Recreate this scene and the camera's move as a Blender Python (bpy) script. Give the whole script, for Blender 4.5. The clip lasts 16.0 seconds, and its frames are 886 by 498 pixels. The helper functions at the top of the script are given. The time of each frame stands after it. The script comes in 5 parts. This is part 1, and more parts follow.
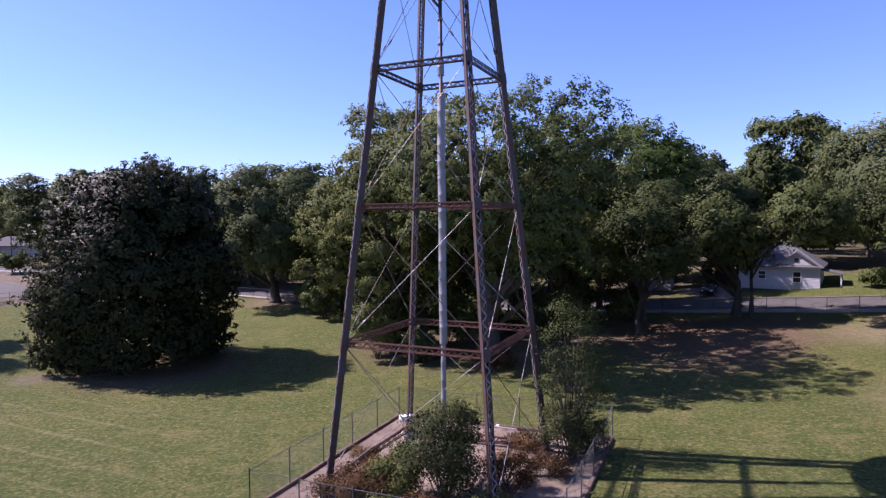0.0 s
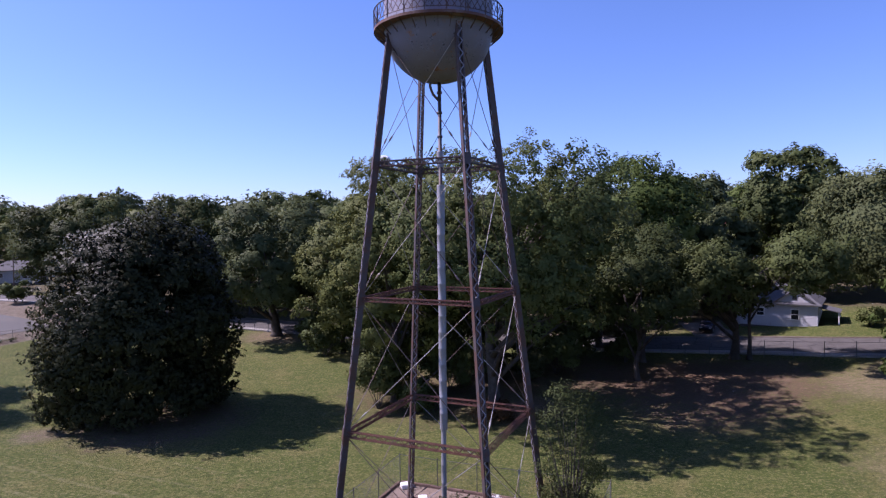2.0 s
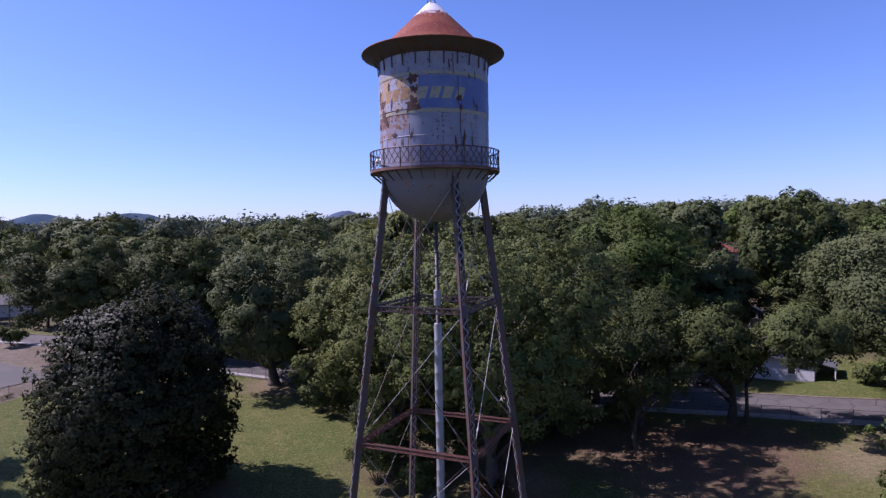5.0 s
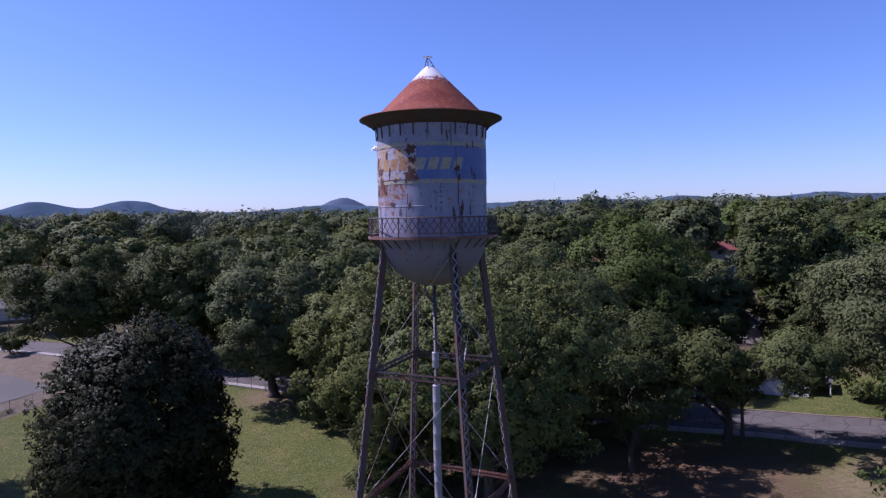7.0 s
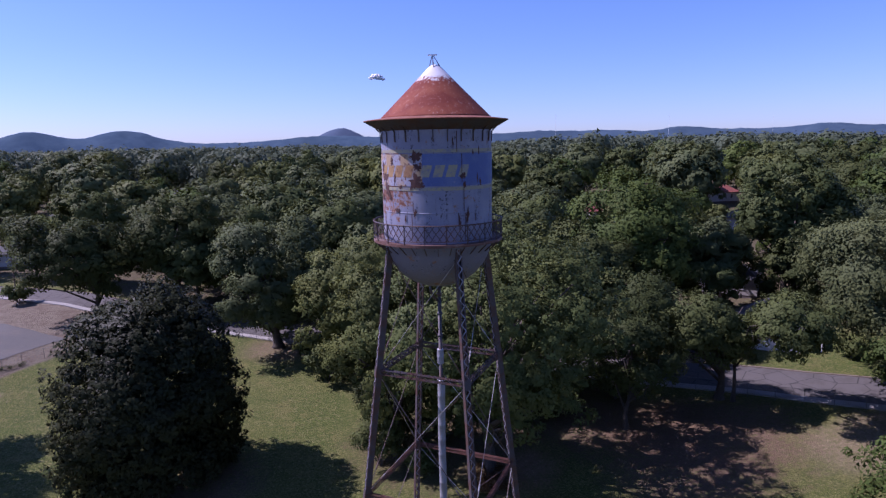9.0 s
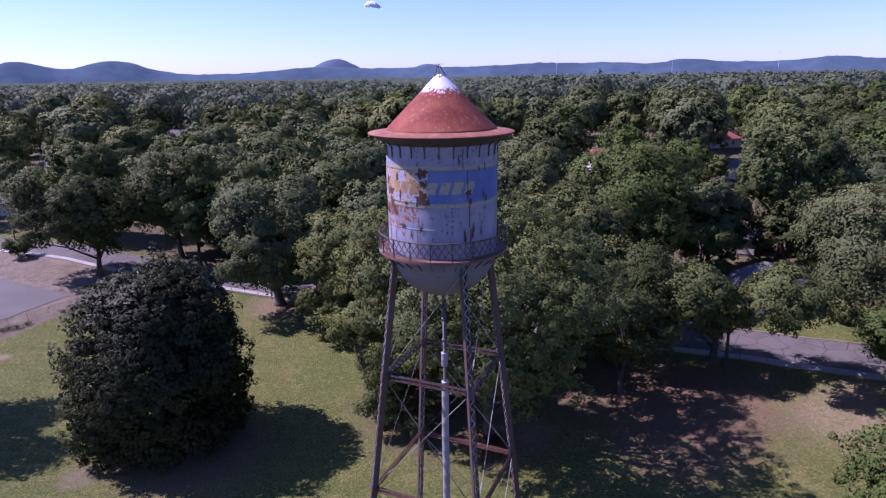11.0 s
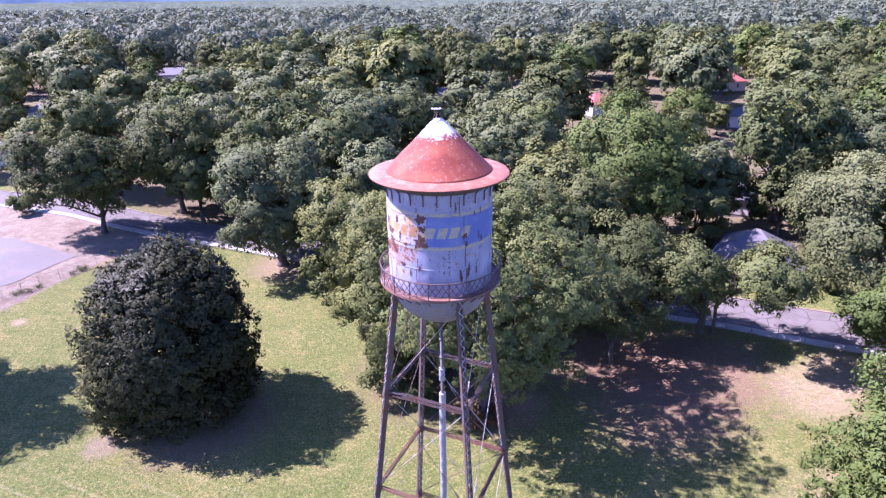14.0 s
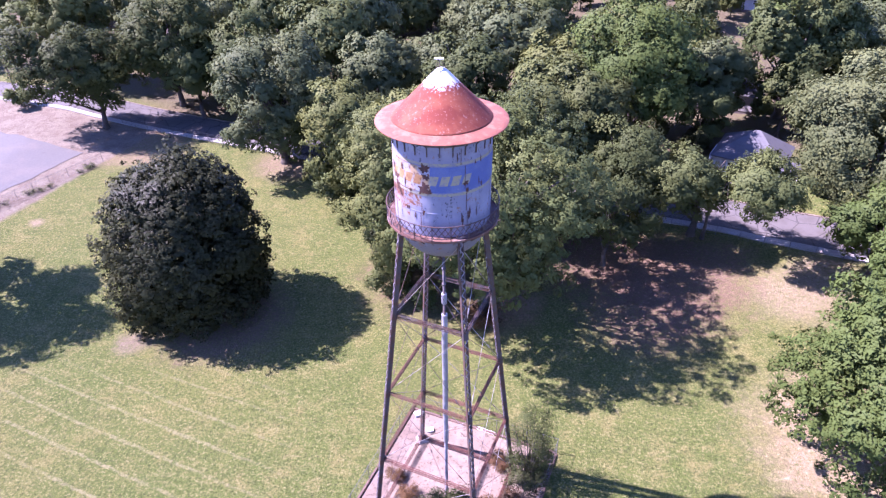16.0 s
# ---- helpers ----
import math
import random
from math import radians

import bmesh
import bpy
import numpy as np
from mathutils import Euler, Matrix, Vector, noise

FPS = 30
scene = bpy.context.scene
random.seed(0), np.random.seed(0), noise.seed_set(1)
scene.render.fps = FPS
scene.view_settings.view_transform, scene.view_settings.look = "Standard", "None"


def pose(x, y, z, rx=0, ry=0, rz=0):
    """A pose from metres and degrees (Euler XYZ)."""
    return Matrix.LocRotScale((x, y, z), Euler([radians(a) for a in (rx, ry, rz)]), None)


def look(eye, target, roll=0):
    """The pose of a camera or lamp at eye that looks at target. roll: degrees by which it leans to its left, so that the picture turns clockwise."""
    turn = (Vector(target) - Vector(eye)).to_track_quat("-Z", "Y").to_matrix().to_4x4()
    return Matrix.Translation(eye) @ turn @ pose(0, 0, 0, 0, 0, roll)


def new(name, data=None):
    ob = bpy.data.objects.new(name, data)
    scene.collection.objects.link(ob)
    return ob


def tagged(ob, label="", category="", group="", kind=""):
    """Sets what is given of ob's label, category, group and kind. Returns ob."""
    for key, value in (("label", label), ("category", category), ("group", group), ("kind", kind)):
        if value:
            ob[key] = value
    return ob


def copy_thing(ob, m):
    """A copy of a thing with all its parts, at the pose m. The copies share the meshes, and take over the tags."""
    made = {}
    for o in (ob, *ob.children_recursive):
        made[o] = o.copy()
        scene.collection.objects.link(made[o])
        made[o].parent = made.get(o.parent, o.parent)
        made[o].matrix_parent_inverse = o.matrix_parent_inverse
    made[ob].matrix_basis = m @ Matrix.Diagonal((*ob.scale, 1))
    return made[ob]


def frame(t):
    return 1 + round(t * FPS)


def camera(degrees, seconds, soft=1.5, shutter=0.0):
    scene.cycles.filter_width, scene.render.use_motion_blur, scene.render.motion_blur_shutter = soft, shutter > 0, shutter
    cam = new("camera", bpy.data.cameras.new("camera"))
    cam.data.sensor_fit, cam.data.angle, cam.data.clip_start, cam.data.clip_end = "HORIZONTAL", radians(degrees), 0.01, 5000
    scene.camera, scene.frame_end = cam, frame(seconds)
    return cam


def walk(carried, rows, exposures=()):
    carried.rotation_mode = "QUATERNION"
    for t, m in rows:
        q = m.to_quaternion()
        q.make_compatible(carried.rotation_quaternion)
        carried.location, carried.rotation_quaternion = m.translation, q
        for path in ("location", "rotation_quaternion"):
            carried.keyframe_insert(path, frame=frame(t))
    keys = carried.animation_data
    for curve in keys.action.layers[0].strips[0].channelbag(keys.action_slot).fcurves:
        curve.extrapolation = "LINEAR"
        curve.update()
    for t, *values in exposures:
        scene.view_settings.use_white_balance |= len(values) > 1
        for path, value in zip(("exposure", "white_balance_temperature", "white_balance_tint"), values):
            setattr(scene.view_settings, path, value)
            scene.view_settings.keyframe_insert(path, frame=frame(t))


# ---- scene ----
# camera and its walk: a drone that climbs straight up and tips down
cam = camera(71.48, 16.0, soft=1.3)
PATH = [  # t, x, y, z, yaw, pitch, roll
    (0.0, 0.0, -0.0, 14.018, 0.215, -2.54, 0.551),
    (0.5, 0.065, -0.174, 15.128, 0.275, -2.418, 0.521),
    (1.0, 0.083, -0.333, 16.302, 0.308, -2.199, 0.544),
    (1.5, 0.086, -0.443, 17.468, 0.278, -2.147, 0.618),
    (2.0, 0.077, -0.418, 18.629, 0.235, -2.052, 0.724),
    (2.5, 0.066, -0.269, 19.861, 0.168, -2.054, 0.827),
    (3.0, 0.075, -0.093, 21.191, 0.087, -1.944, 0.916),
    (3.5, 0.116, -0.156, 22.512, 0.052, -1.935, 0.94),
    (4.0, 0.179, -0.195, 23.832, 0.046, -1.854, 0.962),
    (6.5, 0.182, -0.195, 29.345, -0.209, -2.419, 1.128),
    (7.0, 0.263, -0.171, 30.42, -0.221, -3.156, 1.131),
    (7.5, 0.275, -0.261, 31.439, -0.22, -4.505, 1.142),
    (8.0, 0.251, -0.355, 32.382, -0.233, -6.439, 1.136),
    (10.5, -0.341, 0.624, 37.283, -0.506, -13.957, 0.864),
    (11.0, -0.341, 0.632, 38.359, -0.516, -15.608, 0.805),
    (11.5, -0.267, 0.608, 39.464, -0.523, -16.072, 0.772),
    (12.0, -0.2, 0.547, 40.516, -0.516, -18.165, 0.754),
    (12.5, -0.151, 0.583, 41.486, -0.509, -20.952, 0.715),
    (13.0, -0.124, 0.638, 42.433, -0.509, -21.864, 0.693),
    (13.5, -0.115, 0.675, 43.44, -0.513, -21.802, 0.678),
    (14.0, -0.14, 0.678, 44.513, -0.503, -22.301, 0.671),
    (14.5, -0.167, 0.66, 45.579, -0.469, -24.974, 0.644),
    (15.0, -0.178, 0.567, 46.627, -0.452, -27.962, 0.608),
    (15.5, -0.161, 0.395, 47.816, -0.418, -28.392, 0.601),
    (16.0, -0.168, 0.089, 49.017, -0.359, -33.76, 0.636),
]
EXPOSURES = [(0.0, 1.04, 5920, 44), (2.0, 0.8, 5740, 44), (3.5, 0.72, 5700, 45), (7.0, 0.5, 5500, 46), (8.0, 0.49, 5440, 47), (10.5, 0.74, 5500, 56), (11.5, 1.16, 5500, 60), (12.0, 1.36, 5500, 60), (13.0, 1.96, 5490, 60), (14.0, 2.38, 5490, 60), (15.0, 2.42, 5490, 60), (16.0, 2.32, 5490, 60)]
walk(cam, [(t, pose(x, y, z, 90 + p, r, w)) for t, x, y, z, w, p, r in PATH], EXPOSURES)

# ---- light ----
SUN_EL, SUN_DIR = radians(49.3), Vector((-1.0, 0.195))          # towards the sun, on the plan
world = bpy.data.worlds.new("sky")
scene.world = world
world.use_nodes = True
wn = world.node_tree
sky = wn.nodes.new("ShaderNodeTexSky")
sky.sky_type, sky.sun_disc = "NISHITA", False
sky.sun_elevation, sky.sun_rotation = SUN_EL, math.atan2(SUN_DIR.x, SUN_DIR.y)
sky.altitude, sky.air_density, sky.dust_density, sky.ozone_density = 250, 1.0, 0.45, 9.0
wn.links.new(sky.outputs[0], wn.nodes["Background"].inputs[0])
wn.nodes["Background"].inputs[1].default_value = 0.095
sun = new("sun", bpy.data.lights.new("sun", "SUN"))
sun.data.energy, sun.data.angle, sun.data.color = 5.0, radians(0.55), (1.0, 0.94, 0.83)
h = SUN_DIR.normalized() * math.cos(SUN_EL)
sun.matrix_world = look((0, 0, 80), (-h.x, -h.y, 80 - math.sin(SUN_EL)))


# ---- materials ----
def graph(name):
    m = bpy.data.materials.new(name)
    m.use_nodes = True
    return m, m.node_tree, m.node_tree.nodes["Principled BSDF"]


def node(nt, kind, **inputs):
    n = nt.nodes.new(kind)
    for k, v in inputs.items():
        n.inputs[k.replace("_", " ")].default_value = v
    return n


def noise_tex(nt, coords, scale, detail=4.0, rough=0.6):
    n = node(nt, "ShaderNodeTexNoise", Scale=scale, Detail=detail, Roughness=rough)
    nt.links.new(coords, n.inputs["Vector"])
    return n.outputs["Fac"]


def ramp(nt, fac, a, b):
    if a > b:
        return calc(nt, "SUBTRACT", 1.0, ramp(nt, fac, b, a))
    n = nt.nodes.new("ShaderNodeMapRange")
    n.interpolation_type = "SMOOTHSTEP"
    nt.links.new(fac, n.inputs["Value"])
    n.inputs["From Min"].default_value, n.inputs["From Max"].default_value = a, b
    return n.outputs["Result"]


def mix(nt, fac, a, b):
    n = nt.nodes.new("ShaderNodeMix")
    n.data_type = "RGBA"
    for i, v in ((0, fac), (6, a), (7, b)):
        if isinstance(v, (tuple, list)):
            n.inputs[i].default_value = (*v[:3], 1)
        elif isinstance(v, (int, float)):
            n.inputs[i].default_value = v
        else:
            nt.links.new(v, n.inputs[i])
    return n.outputs[2]


def calc(nt, op, a, b=0.0):
    n = nt.nodes.new("ShaderNodeMath")
    n.operation = op
    for i, v in ((0, a), (1, b)):
        if isinstance(v, (int, float)):
            n.inputs[i].default_value = v
        else:
            nt.links.new(v, n.inputs[i])
    return n.outputs[0]


def bumped(nt, bsdf, fac, strength, distance):
    b = node(nt, "ShaderNodeBump", Strength=strength, Distance=distance)
    nt.links.new(fac, b.inputs["Height"])
    nt.links.new(b.outputs[0], bsdf.inputs["Normal"])


def coords_of(nt, kind="Position"):
    if kind == "Position":
        return nt.nodes.new("ShaderNodeNewGeometry").outputs["Position"]
    return nt.nodes.new("ShaderNodeTexCoord").outputs[kind]


def worn(name, base, second, dark, scale=1.0, rough=0.8, metal=0.0, second_at=(0.45, 0.65), dark_at=(0.6, 0.75), bump=0.3, kind="Object"):
    """A surface in a base colour with blotches of a second and spots of a third."""
    m, nt, bsdf = graph(name)
    p = coords_of(nt, kind)
    big, fine, mid = noise_tex(nt, p, 0.7 * scale, 6), noise_tex(nt, p, 14 * scale, 5), noise_tex(nt, p, 3.1 * scale, 6, 0.7)
    c = mix(nt, ramp(nt, big, *second_at), base, second)
    c = mix(nt, ramp(nt, mid, *dark_at), c, dark)
    c = mix(nt, calc(nt, "MULTIPLY", ramp(nt, fine, 0.35, 0.75), 0.35), c, tuple(v * 0.55 for v in base))
    nt.links.new(c, bsdf.inputs["Base Color"])
    bsdf.inputs["Roughness"].default_value, bsdf.inputs["Metallic"].default_value = rough, metal
    bumped(nt, bsdf, fine, bump, 0.02)
    return m


def leaves(name, green, yellow, dark, gloss=0.6, through_light=0.17, sheen=0.06):
    """Foliage: every leaf takes its own shade, and every tree its own cast."""
    m, nt, bsdf = graph(name)
    geo = nt.nodes.new("ShaderNodeNewGeometry")
    info = nt.nodes.new("ShaderNodeObjectInfo")
    big = noise_tex(nt, geo.outputs["Position"], 0.22, 3)
    c = mix(nt, calc(nt, "ADD", calc(nt, "MULTIPLY", geo.outputs["Random Per Island"], 0.6), 0.4), dark, green)
    c = mix(nt, calc(nt, "MULTIPLY", ramp(nt, big, 0.42, 0.72), 0.7), c, yellow)
    c = mix(nt, calc(nt, "MULTIPLY", info.outputs["Random"], 0.4), c, yellow)
    c = mix(nt, calc(nt, "MULTIPLY", calc(nt, "FRACT", calc(nt, "MULTIPLY", info.outputs["Random"], 7.3)), 0.6), c, dark)
    stand = noise_tex(nt, geo.outputs["Position"], 0.075, 2)
    c = mix(nt, calc(nt, "MULTIPLY", ramp(nt, stand, 0.52, 0.36), 0.6), c, dark)
    nt.links.new(c, bsdf.inputs["Base Color"])
    bsdf.inputs["Roughness"].default_value = gloss
    bsdf.inputs["Specular IOR Level"].default_value = sheen
    tr = node(nt, "ShaderNodeBsdfTranslucent")
    nt.links.new(mix(nt, 0.5, c, yellow), tr.inputs["Color"])
    ms = node(nt, "ShaderNodeMixShader", Fac=through_light)
    nt.links.new(bsdf.outputs[0], ms.inputs[1])
    nt.links.new(tr.outputs[0], ms.inputs[2])
    nt.links.new(ms.outputs[0], nt.nodes["Material Output"].inputs["Surface"])
    return m


LEAF_OAK = leaves("oak leaves", (0.0979, 0.1259, 0.0388), (0.1312, 0.1443, 0.0437), (0.0489, 0.0664, 0.0237))
LEAF_YELLOW = leaves("yellowing leaves", (0.1175, 0.1404, 0.0411), (0.1489, 0.1555, 0.0435), (0.065, 0.0821, 0.0274))
LEAF_GREY = leaves("grey green leaves", (0.1068, 0.1317, 0.0532), (0.129, 0.1454, 0.0545), (0.0612, 0.0801, 0.034))
LEAF_MAGNOLIA = leaves("glossy magnolia leaves", (0.038, 0.045, 0.018), (0.047, 0.050, 0.019), (0.020, 0.025, 0.011), 0.5, 0.10, 0.09)
LEAF_BRIGHT = leaves("bright leaves", (0.0778, 0.1167, 0.0266), (0.1068, 0.1339, 0.0303), (0.04, 0.063, 0.0169))
LEAF_DEEP = leaves("deep green oak leaves", (0.0804, 0.1008, 0.031), (0.1089, 0.117, 0.0344), (0.0395, 0.0537, 0.0189))
LEAF_RED = leaves("reddish weeds", (0.130, 0.066, 0.030), (0.160, 0.108, 0.042), (0.052, 0.028, 0.014))
LEAF_DARK = leaves("dark small leaves", (0.0554, 0.0696, 0.0256), (0.0817, 0.0795, 0.0284), (0.0241, 0.0341, 0.0135))
LEAF_OLIVE = leaves("olive brown leaves", (0.1023, 0.1201, 0.0447), (0.1217, 0.1343, 0.0477), (0.0571, 0.072, 0.0289))
# leaves of the far woods: distance haze mixed into the greens as blue-grey
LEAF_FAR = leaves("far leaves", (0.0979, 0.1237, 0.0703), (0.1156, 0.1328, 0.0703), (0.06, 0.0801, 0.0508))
BARK = worn("bark", (0.055, 0.044, 0.033), (0.085, 0.070, 0.056), (0.025, 0.020, 0.015), 2.0, 0.9, bump=0.7)
STEEL = worn("rusted painted steel", (0.0663, 0.0546, 0.0577), (0.0819, 0.039, 0.0265), (0.0351, 0.0211, 0.0172), 2.2, 0.62, 0.2, (0.42, 0.6), (0.55, 0.7))
RUST = worn("rust", (0.1287, 0.053, 0.0351), (0.0936, 0.0468, 0.0351), (0.0507, 0.0273, 0.0234), 1.5, 0.8, 0.1)
LACE = worn("paler laced bars", (0.2496, 0.2418, 0.2808), (0.1248, 0.0858, 0.078), (0.0624, 0.039, 0.0351), 1.6, 0.6, 0.2)
DECK = worn("rust-stained deck", (0.115, 0.052, 0.036), (0.20, 0.135, 0.115), (0.052, 0.028, 0.022), 1.6, 0.75, 0, (0.5, 0.66))
ROD = worn("pale steel rod", (0.3276, 0.312, 0.2964), (0.1872, 0.1326, 0.1014), (0.117, 0.0702, 0.0468), 1.2, 0.5, 0.5)
JACKET = worn("pipe jacket", (0.2652, 0.2652, 0.2808), (0.2106, 0.2106, 0.2262), (0.156, 0.1287, 0.1092), 1.0, 0.55, 0.3, (0.5, 0.7), (0.68, 0.8))
PIPE = worn("dark pipe", (0.0702, 0.0663, 0.0702), (0.1014, 0.0624, 0.0468), (0.039, 0.0312, 0.0312), 2.0, 0.6, 0.3)
CONCRETE = worn("concrete", (0.3266, 0.3053, 0.2769), (0.2556, 0.2343, 0.213), (0.1775, 0.1562, 0.142), 1.0, 0.9, kind="Position")
WALKWAY = worn("pavement concrete", (0.275, 0.265, 0.235), (0.225, 0.215, 0.185), (0.15, 0.138, 0.118), 0.8, 0.9, kind="Position")
ASPHALT = worn("road asphalt", (0.082, 0.076, 0.068), (0.066, 0.060, 0.051), (0.050, 0.042, 0.034), 0.6, 0.9, kind="Position")
nt_road = ASPHALT.node_tree
crack = node(nt_road, "ShaderNodeTexVoronoi", Scale=0.35)
crack.feature = "DISTANCE_TO_EDGE"
nt_road.links.new(coords_of(nt_road), crack.inputs["Vector"])
road_bsdf = nt_road.nodes["Principled BSDF"]
road_colour = road_bsdf.inputs["Base Color"].links[0].from_socket
nt_road.links.new(mix(nt_road, ramp(nt_road, crack.outputs["Distance"], 0.0, 0.03), (0.022, 0.02, 0.018), road_colour), road_bsdf.inputs["Base Color"])
LOT = worn("old lot asphalt", (0.078, 0.076, 0.066), (0.094, 0.086, 0.071), (0.054, 0.050, 0.041), 0.25, 0.9, kind="Position")
DIRT = worn("pale dirt", (0.160, 0.132, 0.098), (0.125, 0.095, 0.068), (0.07, 0.053, 0.034), 1.2, 0.95, kind="Position")
PINK = worn("pinkish gravel bed", (0.160, 0.118, 0.084), (0.195, 0.152, 0.113), (0.062, 0.046, 0.030), 0.9, 0.95, 0.0, (0.42, 0.62), (0.52, 0.66), kind="Position")
WOOD = worn("weathered timber", (0.1136, 0.071, 0.0532), (0.1562, 0.0994, 0.071), (0.0497, 0.0355, 0.0284), 2.0, 0.9)
GALV = worn("galvanised fence", (0.0923, 0.0959, 0.0923), (0.1278, 0.1278, 0.1242), (0.0639, 0.0532, 0.0426), 2.0, 0.55, 0.4)
SIDING = worn("white siding", (0.48, 0.48, 0.488), (0.432, 0.432, 0.44), (0.368, 0.352, 0.336), 0.6, 0.7, bump=0.1)
SHINGLE = worn("grey shingles", (0.0928, 0.0928, 0.0955), (0.0796, 0.0796, 0.0822), (0.061, 0.0583, 0.0573), 1.5, 0.9)
REDROOF = worn("red roof metal", (0.2184, 0.0663, 0.0468), (0.1872, 0.0585, 0.0429), (0.1404, 0.0546, 0.0429), 0.8, 0.75)
BRICK = worn("foundation brick", (0.1248, 0.1014, 0.0936), (0.0936, 0.078, 0.0702), (0.0624, 0.0546, 0.0468), 2, 0.9)
GLASS, _nt, _b = graph("dark window glass")
_b.inputs["Base Color"].default_value, _b.inputs["Roughness"].default_value = (0.02, 0.022, 0.026, 1), 0.08
WHITE = worn("white paint", (0.75, 0.75, 0.74), (0.7, 0.69, 0.67), (0.5, 0.46, 0.42), 2, 0.6)


def grass_material():
    m, nt, bsdf = graph("mown lawn")
    p = coords_of(nt)
    big, mid, fine = noise_tex(nt, p, 0.045, 4), noise_tex(nt, p, 0.35, 6, 0.7), noise_tex(nt, p, 3.0, 8, 0.8)
    c = mix(nt, ramp(nt, big, 0.38, 0.62), (0.0682, 0.0915, 0.0171), (0.0968, 0.108, 0.0249))
    c = mix(nt, calc(nt, "MULTIPLY", ramp(nt, mid, 0.48, 0.7), 0.75), c, (0.1635, 0.1435, 0.0492))
    tuft = noise_tex(nt, p, 1.9, 7, 0.85)
    c = mix(nt, calc(nt, "MULTIPLY", ramp(nt, tuft, 0.53, 0.64), 0.75), c, (0.2044, 0.1749, 0.0708))
    c = mix(nt, calc(nt, "MULTIPLY", ramp(nt, tuft, 0.48, 0.36), 0.55), c, (0.0531, 0.0765, 0.0197))
    c = mix(nt, calc(nt, "MULTIPLY", ramp(nt, fine, 0.46, 0.62), 0.7), c, (0.0382, 0.0547, 0.0131))
    lines = nt.nodes.new("ShaderNodeMapping")
    lines.inputs["Rotation"].default_value = (0, 0, radians(22))
    lines.inputs["Scale"].default_value = (0.1499, 0.6831, 0.6552)
    nt.links.new(p, lines.inputs["Vector"])
    streak = noise_tex(nt, lines.outputs[0], 1.6, 7, 0.8)
    c = mix(nt, calc(nt, "MULTIPLY", ramp(nt, streak, 0.52, 0.68), 0.34), c, (0.1908, 0.1674, 0.0721))
    c = mix(nt, calc(nt, "MULTIPLY", ramp(nt, streak, 0.47, 0.36), 0.35), c, (0.0409, 0.058, 0.0144))
    grain = noise_tex(nt, p, 4.2, 7, 0.85)
    c = mix(nt, calc(nt, "MULTIPLY", ramp(nt, grain, 0.53, 0.60), 0.85), c, (0.2013, 0.1811, 0.0774))
    c = mix(nt, calc(nt, "MULTIPLY", ramp(nt, grain, 0.475, 0.40), 0.8), c, (0.0269, 0.0372, 0.0109))
    fleck = ramp(nt, noise_tex(nt, p, 2.6, 8, 0.85), 0.54, 0.62)
    shred = ramp(nt, noise_tex(nt, p, 1.7, 8, 0.8), 0.54, 0.64)
    # bare soil: under the oaks, beside the east tree, and on the road's verge
    # patches in the trees' shadows: brown litter, its dark tone also deepens the shade
    for (x, y, r0, r1), soil in (((6.5, 58.5, 1, 6), (0.1703, 0.1024, 0.0589)), ((-1, 67, 5, 13), (0.1124, 0.0752, 0.0472)), ((12, 72, 5, 13), (0.1124, 0.0752, 0.0472)), ((38, 36, 5, 13), (0.2453, 0.181, 0.1113)), ((42, 58, 2, 8), (0.190, 0.148, 0.090)),
                                 ((24, 57, 4, 10), (0.1084, 0.0683, 0.0477)), ((29, 63, 5, 12), (0.1187, 0.0745, 0.0496)), ((-64, 110, 5, 11), (0.1548, 0.1035, 0.0774)), ((31, 98, 6, 13), (0.0704, 0.0489, 0.0343)), ((18, 102, 8, 15), (0.0704, 0.0489, 0.0343)), ((41, 97, 4, 8), (0.0751, 0.0527, 0.0361)), ((-36.5, 54.2, 0.8, 3.0), (0.150, 0.115, 0.080)), ((-27.5, 58.5, 5, 10), (0.1158, 0.0786, 0.0557)), ((21, 68, 4, 11), (0.1158, 0.0737, 0.0492)), ((34, 66, 3, 8), (0.1291, 0.0869, 0.0556)), ((47, 61, 2, 6), (0.1961, 0.1501, 0.0943)), ((9, 60.5, 1, 4), (0.2044, 0.1366, 0.0852)), ((-54, 117, 4, 10), (0.1294, 0.0855, 0.0622)), ((-27, 100, 3, 9), (0.1635, 0.1161, 0.0786)), ((26, 66, 2, 10), (0.1238, 0.0807, 0.0496)),
                                 ((-57, 107, 7, 13), (0.1635, 0.1161, 0.0753)), ((-70, 114.5, 6, 12), (0.1772, 0.1298, 0.0852)), ((-84, 120, 6, 12), (0.1772, 0.1298, 0.0852)), ((-60.5, 78.6, 0.3, 1.6), (0.2179, 0.1639, 0.1113))):
        d = nt.nodes.new("ShaderNodeVectorMath")
        d.operation = "DISTANCE"
        flat = nt.nodes.new("ShaderNodeVectorMath")
        flat.operation = "MULTIPLY"
        nt.links.new(p, flat.inputs[0])
        flat.inputs[1].default_value = (1, 1, 0)
        nt.links.new(flat.outputs[0], d.inputs[0])
        d.inputs[1].default_value = (x, y, 0)
        edge = calc(nt, "ADD", d.outputs["Value"], calc(nt, "MULTIPLY", calc(nt, "SUBTRACT", mid, 0.5), r1 * 1.1))
        inside = calc(nt, "MULTIPLY", calc(nt, "SUBTRACT", 1.0, ramp(nt, edge, r0, r1)), 0.85)
        inside = calc(nt, "MULTIPLY", inside, ramp(nt, calc(nt, "MULTIPLY", calc(nt, "ADD", fine, tuft), 0.5), 0.36, 0.56))
